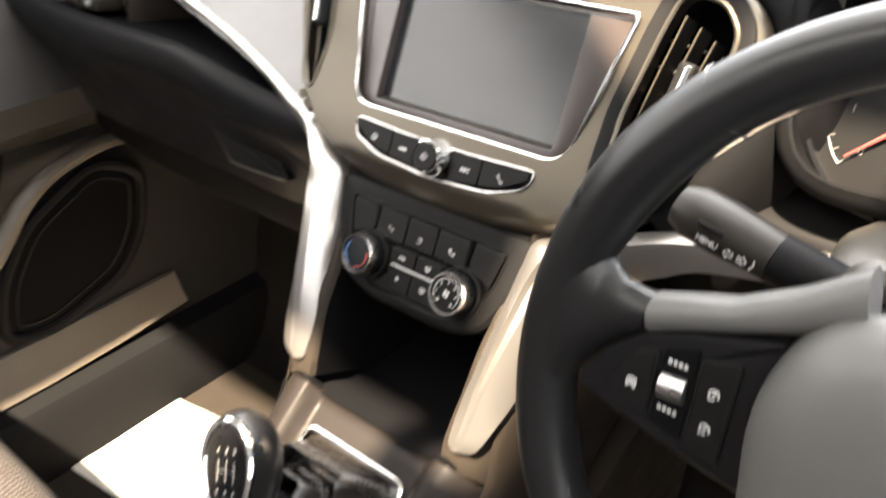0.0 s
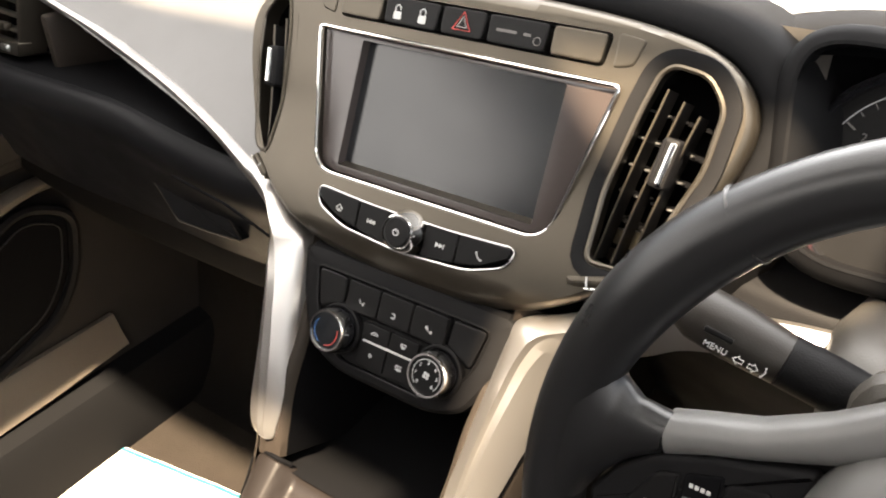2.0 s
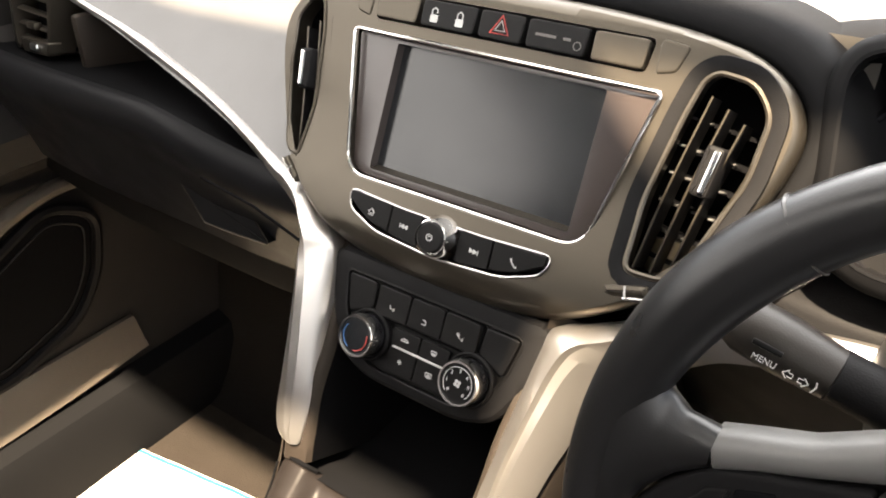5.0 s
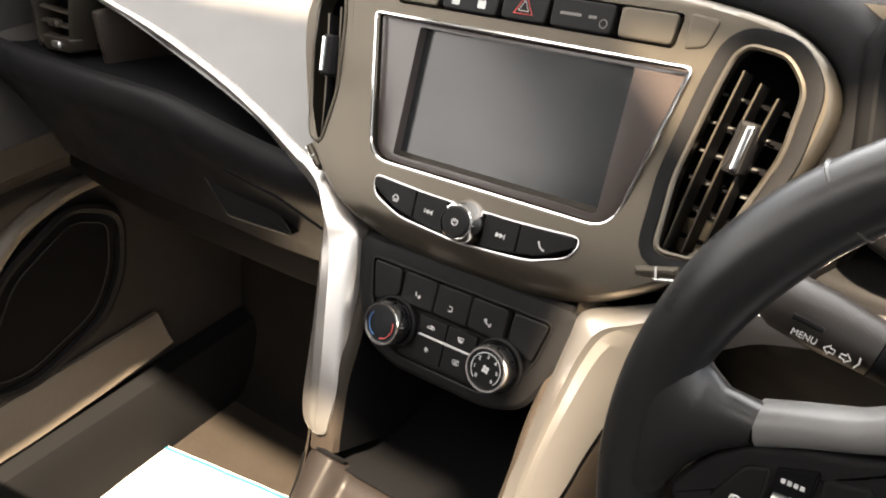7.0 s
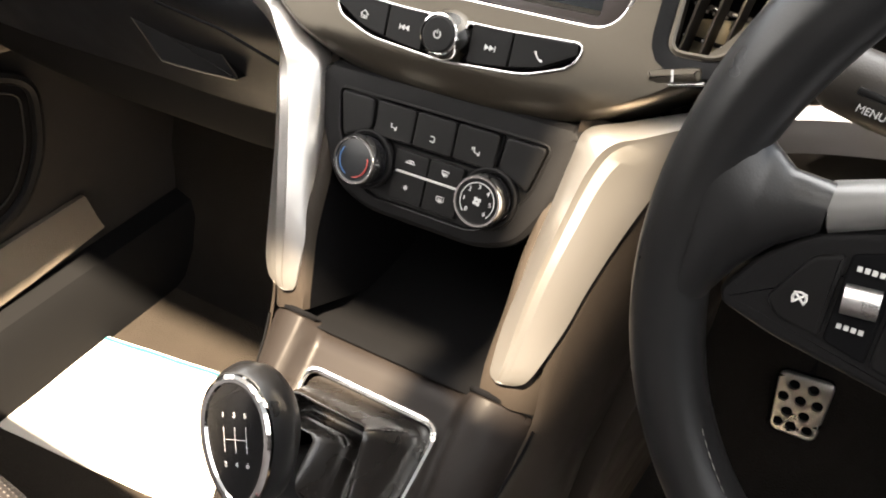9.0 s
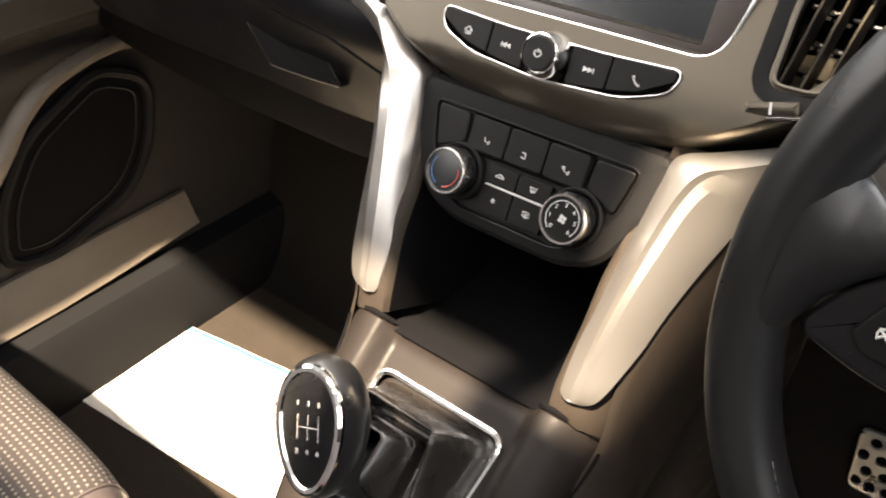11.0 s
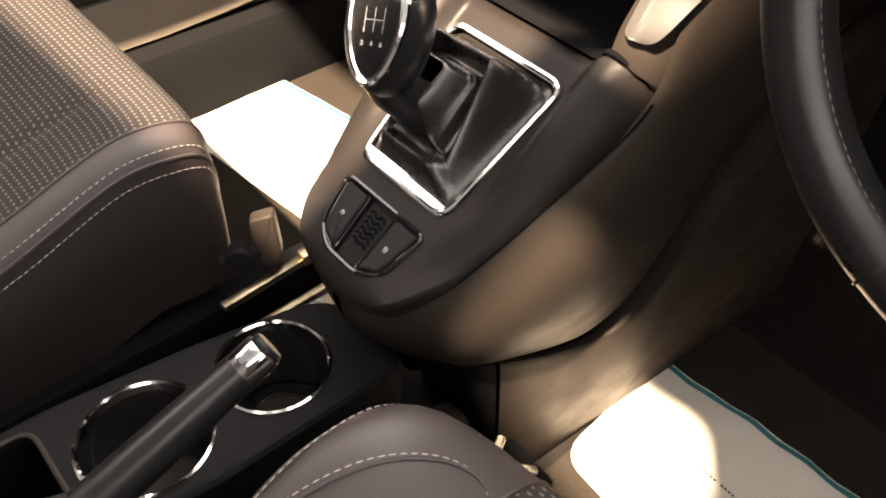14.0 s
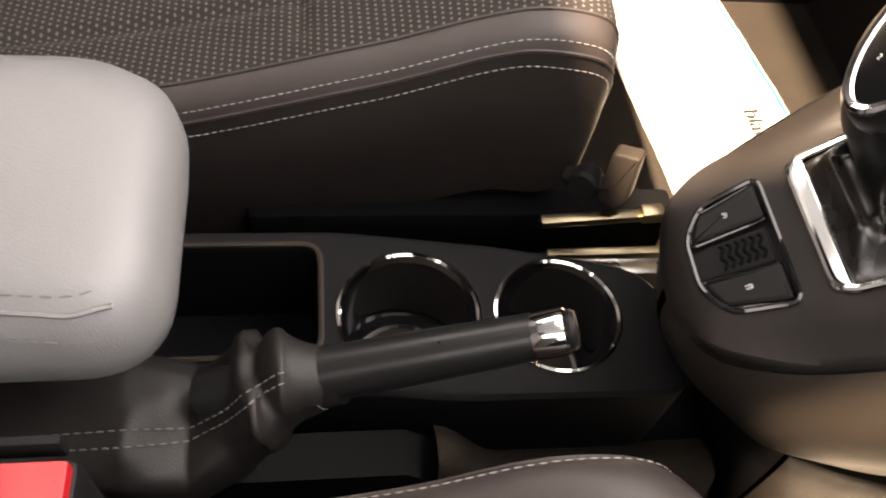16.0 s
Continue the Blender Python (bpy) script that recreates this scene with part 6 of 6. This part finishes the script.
def pod(sgn):
    fl = (lambda pts: [(sgn * x, y) for x, y in pts][::-1 if sgn < 0 else 1])
    up = [(0.160, 0.088), (0.1545, 0.068), (0.1500, 0.056), (0.1455, 0.0475), (0.1370, 0.0405), (0.1230, 0.0390)]
    lo = [(0.165, -0.055), (0.159, -0.032), (0.153, -0.013), (0.146, 0.000), (0.1360, 0.0120), (0.1235, 0.0215)]
    secs = []
    for k in range(21):
        i = min(4, int(k / 4))
        f = k / 4 - i
        u, l = Vector(up[i]).lerp(Vector(up[i + 1]), f), Vector(lo[i]).lerp(Vector(lo[i + 1]), f)
        c, r, h = (u + l) / 2, (u - l) / 2, 0.0156 - 0.0055 * smooth(0, 1, k / 20)
        secs.append([WHEEL @ Vector((sgn * (c.x + r.x * math.cos(a)), c.y + r.y * math.cos(a), h * math.sin(a))) for a in [j * math.tau / 28 for j in range(28)]])
    part("spoke", loft(secs), LEATHER, wheel, sharp=70)
    under = fl([(0.050, 0.050), (0.122, 0.030), (0.148, -0.008), (0.140, -0.016), (0.110, -0.023), (0.080, -0.034), (0.050, -0.038)])
    part("spoke_core", slab(rounded(under, 0.006, 3), WHEEL, -0.020, 0.000, 0.004, 3), SOFT, wheel)
    secs = []
    spine = [(0.1226, 0.0303, 0.0082), (0.1075, 0.0362, 0.0074), (0.0887, 0.0425, 0.0070), (0.0655, 0.0535, 0.0088), (0.0420, 0.0670, 0.0120)]
    for k in range(25):
        i = min(3, int(k / 6))
        f = k / 6 - i
        x, y, h = (spine[i][c] + (spine[i + 1][c] - spine[i][c]) * f for c in range(3))
        secs.append([WHEEL @ Vector((sgn * (x + 0.25 * h * math.cos(a)), y + h * math.cos(a), -0.002 + 0.0115 * math.copysign(abs(math.sin(a)) ** 0.7, math.sin(a)))) for a in [j * math.tau / 24 for j in range(24)]])
    part("spoke_plate", loft(secs), PLATEGREY, wheel, "satin grey spoke plate", sharp=60)
    pod_o = fl([(0.064, 0.0420), (0.0851, 0.0350), (0.1060, 0.0292), (0.1253, 0.0215), (0.1402, 0.0071), (0.1500, -0.0090), (0.1480, -0.0150), (0.1280, -0.0215), (0.0872, -0.0290), (0.064, -0.0320)])
    p = part("switch_pod", slab(rounded(pod_o, 0.004, 4), WHEEL, -0.012, 0.0055, 0.003, 3), SOFT, wheel, "dark switch pod on the spoke")
    key1 = fl([(0.1125, 0.0185), (0.1228, 0.0145), (0.1335, -0.0060), (0.1285, -0.0125), (0.1125, -0.0150)])
    k1 = part("pod_key", slab(rounded(key1, 0.003, 3), WHEEL, 0, 0.0070, 0.0015), BUTTON, p)
    part("key_bed", slab(rounded(fl([(0.0960, 0.0245), (0.1112, 0.0190), (0.1112, -0.0155), (0.0960, -0.0195)]), 0.002, 3), WHEEL, 0, 0.0066, 0.0010), DARK, p)
    part("roller", tube([WHEEL @ Vector((sgn * 0.0980, 0.0040, 0.0060)), WHEEL @ Vector((sgn * 0.1095, 0.0030, 0.0060))], 0.0058, 16), STEEL, p, "ribbed grey roller")
    key2 = fl([(0.0775, 0.0260), (0.0948, 0.0222), (0.0948, -0.0200), (0.0775, -0.0232)])
    k2 = part("pod_key", slab(rounded(key2, 0.003, 3), WHEEL, 0, 0.0070, 0.0015), BUTTON, p)
    if sgn < 0:
        mk = at2(WHEEL, -0.1225, -0.0020, 0.0074)
        strokes("cruise_mark", [[(0.0038 * math.cos(a), 0.0038 * math.sin(a)) for a in [math.radians(-40 + 20 * i) for i in range(14)]], [(-0.0035, -0.0035), (0.0035, 0.0035)], [(0.0035, -0.0035), (-0.0035, 0.0035)]], mk, 0.0005, WHITE, k1)
        for y in (0.0085, -0.0080):
            strokes("cruise_mark", [[(0.0036 * math.cos(a), 0.0032 * math.sin(a)) for a in [math.radians(-30 + 20 * i) for i in range(13)]], [(-0.001, 0.0), (0.003, 0.003)], [(-0.004, -0.004), (0.001, -0.003)]], at2(WHEEL, -0.0862, y, 0.0074), 0.00045, WHITE, k2)
        for y in (0.0165, -0.0060):
            bm = bmesh.new()
            for i in range(4):
                u = -0.1085 + i * 0.0024
                slab([(u, y - 0.0025), (u + 0.0016, y - 0.0025), (u + 0.0016, y - 0.0007), (u, y - 0.0007)], WHEEL, 0.0066, 0.0071, 0.0001, bm=bm)
            part("legend_bar", bm, WHITE, p)


for sg in (-1, 1):
    pod(sg)
hub_o = rounded([(-0.052, 0.066), (0.052, 0.066), (0.074, 0.018), (0.064, -0.050), (0.030, -0.072), (-0.030, -0.072), (-0.064, -0.050), (-0.074, 0.018)], 0.026, 6)
rings = []
for d, g in ((-0.03, 0.01), (0.004, 0.0), (0.012, 0.002), (0.020, 0.008), (0.026, 0.020), (0.029, 0.036), (0.030, 0.055)):
    rings.append([WHEEL @ Vector((p.x * (1 - g / 0.075), p.y * (1 - g / 0.075), d)) for p in hub_o])
part("hub_pad", loft(rings), PLATEGREY, wheel, "grey grained hub pad", sharp=60)
low_o = [(-0.028, -0.068), (0.028, -0.068), (0.024, -0.158), (-0.024, -0.158)]
part("lower_spoke", slab(rounded(low_o, 0.006, 3), WHEEL, -0.020, 0.000, 0.005, 3), SATIN, wheel)
part("boss", turned([(0.070, -0.010), (0.068, -0.045), (0.058, -0.060), (0.0, -0.060)], WHEEL, 32), SOFT, wheel)

# column shroud and stalk
col = thing("steering_column", "brownish plastic column shroud behind the wheel", "steering column", at=(0.37, -0.05, 0.62))
CA = WHEEL
secs = []
for d, w, h, yo in ((-0.062, 0.058, 0.048, 0.0), (-0.085, 0.085, 0.060, 0.0), (-0.13, 0.090, 0.064, 0.0), (-0.20, 0.080, 0.062, 0.004), (-0.30, 0.07, 0.06, 0.01)):
    secs.append([CA @ Vector((p.x, p.y + yo, d)) for p in rounded([(-w, h), (w, h), (w * 0.8, -h), (-w * 0.8, -h)], 0.03, 6)])
part("shroud", loft(secs), CHEEK, col, sharp=60)
part("stalk_boss", tube(chaikin([(0.315, -0.095, 0.700), (0.292, -0.092, 0.712), (0.282, -0.092, 0.694), (0.290, -0.092, 0.676), (0.312, -0.095, 0.680)], 2), 0.009, 10, closed=True), CHEEK, col)

stalk = thing("indicator_stalk", "dark indicator stalk with white printed symbols", "stalk", at=(0.25, -0.085, 0.70))
SX = [(0.320, -0.080, 0.678), (0.290, -0.080, 0.685), (0.266, -0.081, 0.691), (0.246, -0.082, 0.696), (0.222, -0.082, 0.702), (0.205, -0.0815, 0.706), (0.197, -0.081, 0.708)]
part("stalk_arm", tube(SX[:4], [0.010, 0.0120, 0.0130, 0.0130], 16, flat=0.95), SOFT, stalk, sharp=60)
part("stalk_head", tube(SX[3:], [0.0132, 0.0150, 0.0145, 0.0110], 16, flat=0.9), STALK, stalk, sharp=60)
sm = basis((0.2290, -0.0975, 0.6985), (1, 0.05, -0.22), (0.05, 0.35, 0.93))
writing("menu_word", "MENU", at2(sm, -0.0105, 0.0012, 0.0012), 0.0040, WHITE, stalk)
for x, sg in ((0.0005, -1), (0.0072, 1)):
    strokes("arrow_mark", [[(sg * 0.0045, 0), (0, 0.0040), (0, 0.0018), (-sg * 0.0040, 0.0018), (-sg * 0.0040, -0.0018), (0, -0.0018), (0, -0.0040), (sg * 0.0045, 0)]], at2(sm, x, 0.0008, 0.0012), 0.0003, WHITE, stalk, 0.52)
strokes("beam_mark", [[(0.0, 0.004), (0.001, 0.0), (-0.001, -0.0045)]], at2(sm, 0.0122, 0.001, 0.0008), 0.0004, WHITE, stalk, 0.6)
part("stalk_key", box(at2(sm, -0.0115, 0.0070, -0.0005), 0.014, 0.003, 0.003, 0.001), BUTTON, stalk)

# ---------------------------------------------------------------- pedal
ped = thing("pedal", "drilled silver metal pedal with round holes", "pedal", at=(0.232, 0.27, 0.13))
pm = basis((0.2315, 0.268, 0.180), (1, 0, 0.02), (0, 0.35, 1))
po = rounded([(-0.029, 0.031), (0.027, 0.034), (0.024, -0.037), (-0.022, -0.037)], 0.010, 5)
ph = [circle(x, y, 0.0058, 14) for x, y in ((-0.011, 0.020), (0.008, 0.021), (-0.018, 0.004), (-0.001, 0.0045), (0.016, 0.005), (-0.010, -0.012), (0.007, -0.0115), (-0.002, -0.027), (0.014, -0.026), (-0.016, -0.026))]
part("pedal_plate", holed(po, ph, pm, -0.006, 0.0, 0.003, 0.004), STEEL, ped)
part("pedal_pad", slab(inset(po, 0.001), pm, -0.014, -0.0045, 0.001), DARK, ped)
part("pedal_arm", tube([(0.2315, 0.287, 0.172), (0.235, 0.33, 0.25), (0.24, 0.36, 0.40), (0.24, 0.37, 0.55)], 0.010, 8), DARK, ped)

# ---------------------------------------------------------------- paper floor covers


def paper(name, pts, label, lift, word=None, seed=0):
    t = thing(name, label, "paper mat", group="paper floor covers", at=(pts[0][0], pts[0][1], FLOOR_Z))
    c = rounded(pts, [0.012, 0.006, 0.006, 0.038], 5)
    bm = bmesh.new()
    flat = Matrix.Identity(4)
    lp = ring(bm, c, flat, 0)
    bmesh.ops.triangle_fill(bm, use_beauty=True, edges=[bm.edges.new((lp[i], lp[(i + 1) % len(lp)])) for i in range(len(lp))])
    xs, ys = [p.x for p in c], [p.y for p in c]
    for k in range(1, 24):
        bmesh.ops.bisect_plane(bm, geom=bm.verts[:] + bm.edges[:] + bm.faces[:], plane_co=(min(xs) + (max(xs) - min(xs)) * k / 24, 0, 0), plane_no=(1, 0, 0))
    for k in range(1, 12):
        bmesh.ops.bisect_plane(bm, geom=bm.verts[:] + bm.edges[:] + bm.faces[:], plane_co=(0, min(ys) + (max(ys) - min(ys)) * k / 12, 0), plane_no=(0, 1, 0))
    bmesh.ops.triangulate(bm, faces=bm.faces)

    def h(x, y):
        return FLOOR_Z + 0.003 + lift * (0.5 + 0.5 * noise.noise(Vector((x * 9 + seed, y * 9, 0.3)))) + lift * 0.35 * noise.noise(Vector((x * 30, y * 30, seed)))
    for v in bm.verts:
        v.co.z = h(v.co.x, v.co.y)
    geo = bmesh.ops.extrude_face_region(bm, geom=bm.faces[:])["geom"]
    for v in (g for g in geo if isinstance(g, bmesh.types.BMVert)):
        v.co.z -= 0.0008
    part("sheet", bm, PAPER, t, sharp=80)
    a, b = Vector(pts[0]), Vector(pts[1])
    bm = bmesh.new()
    nrm = Vector((-(b - a).y, (b - a).x)).normalized()
    if nrm.y > 0:
        nrm = -nrm
    L = []
    for k in range(41):
        q = a.lerp(b, 0.03 + 0.94 * k / 40)
        L.append([Vector((r.x, r.y, h(r.x, r.y) + 0.0009)) for r in (q + nrm * 0.002, q + nrm * 0.008)])
    loft(L, closed=False, bm=bm)
    part("teal_edge", bm, TEAL, t, "printed teal edge")
    return t, h


pp, ph_ = paper("paper_mat", [(-0.664, 0.035), (-0.150, 0.118), (-0.150, -0.088), (-0.642, -0.140)], "white paper floor cover on the passenger carpet", 0.006, seed=2.0)
dp, dh_ = paper("paper_mat", [(0.076, 0.066), (0.420, 0.085), (0.420, -0.110), (0.088, -0.108)], "crumpled white paper floor cover on driver carpet", 0.012, seed=7.0)
wm_ = Matrix.Translation((-0.390, 0.024, ph_(-0.390, 0.024) + 0.0025)) @ Matrix.Rotation(radians(4), 4, "Z")
writing("printed_word", "blac", wm_, 0.030, INK, pp)
# a line of tiny print on the driver's cover and a printed ring on the mat below it
bm = bmesh.new()
for k in range(26):
    if k % 7 != 6:
        q = Vector((0.121, -0.007)).lerp(Vector((0.230, -0.016)), k / 26)
        slab([(q.x, q.y), (q.x + 0.0028, q.y - 0.0002), (q.x + 0.0027, q.y - 0.0022), (q.x - 0.0001, q.y - 0.0020)], Matrix.Translation((0, 0, dh_(q.x, q.y))), 0.0002, 0.0012, 0.0001, bm=bm)
part("print_bars", bm, DARKTHREAD, dp)
part("mat_mark", tube([(0.236 + 0.013 * math.cos(math.radians(60 + 25 * k)), 0.196 + 0.010 * math.sin(math.radians(60 + 25 * k)), FLOOR_Z + 0.003) for k in range(11)], 0.0020, 6, flat=0.4), TEAL, dmt, "faded teal printed ring")
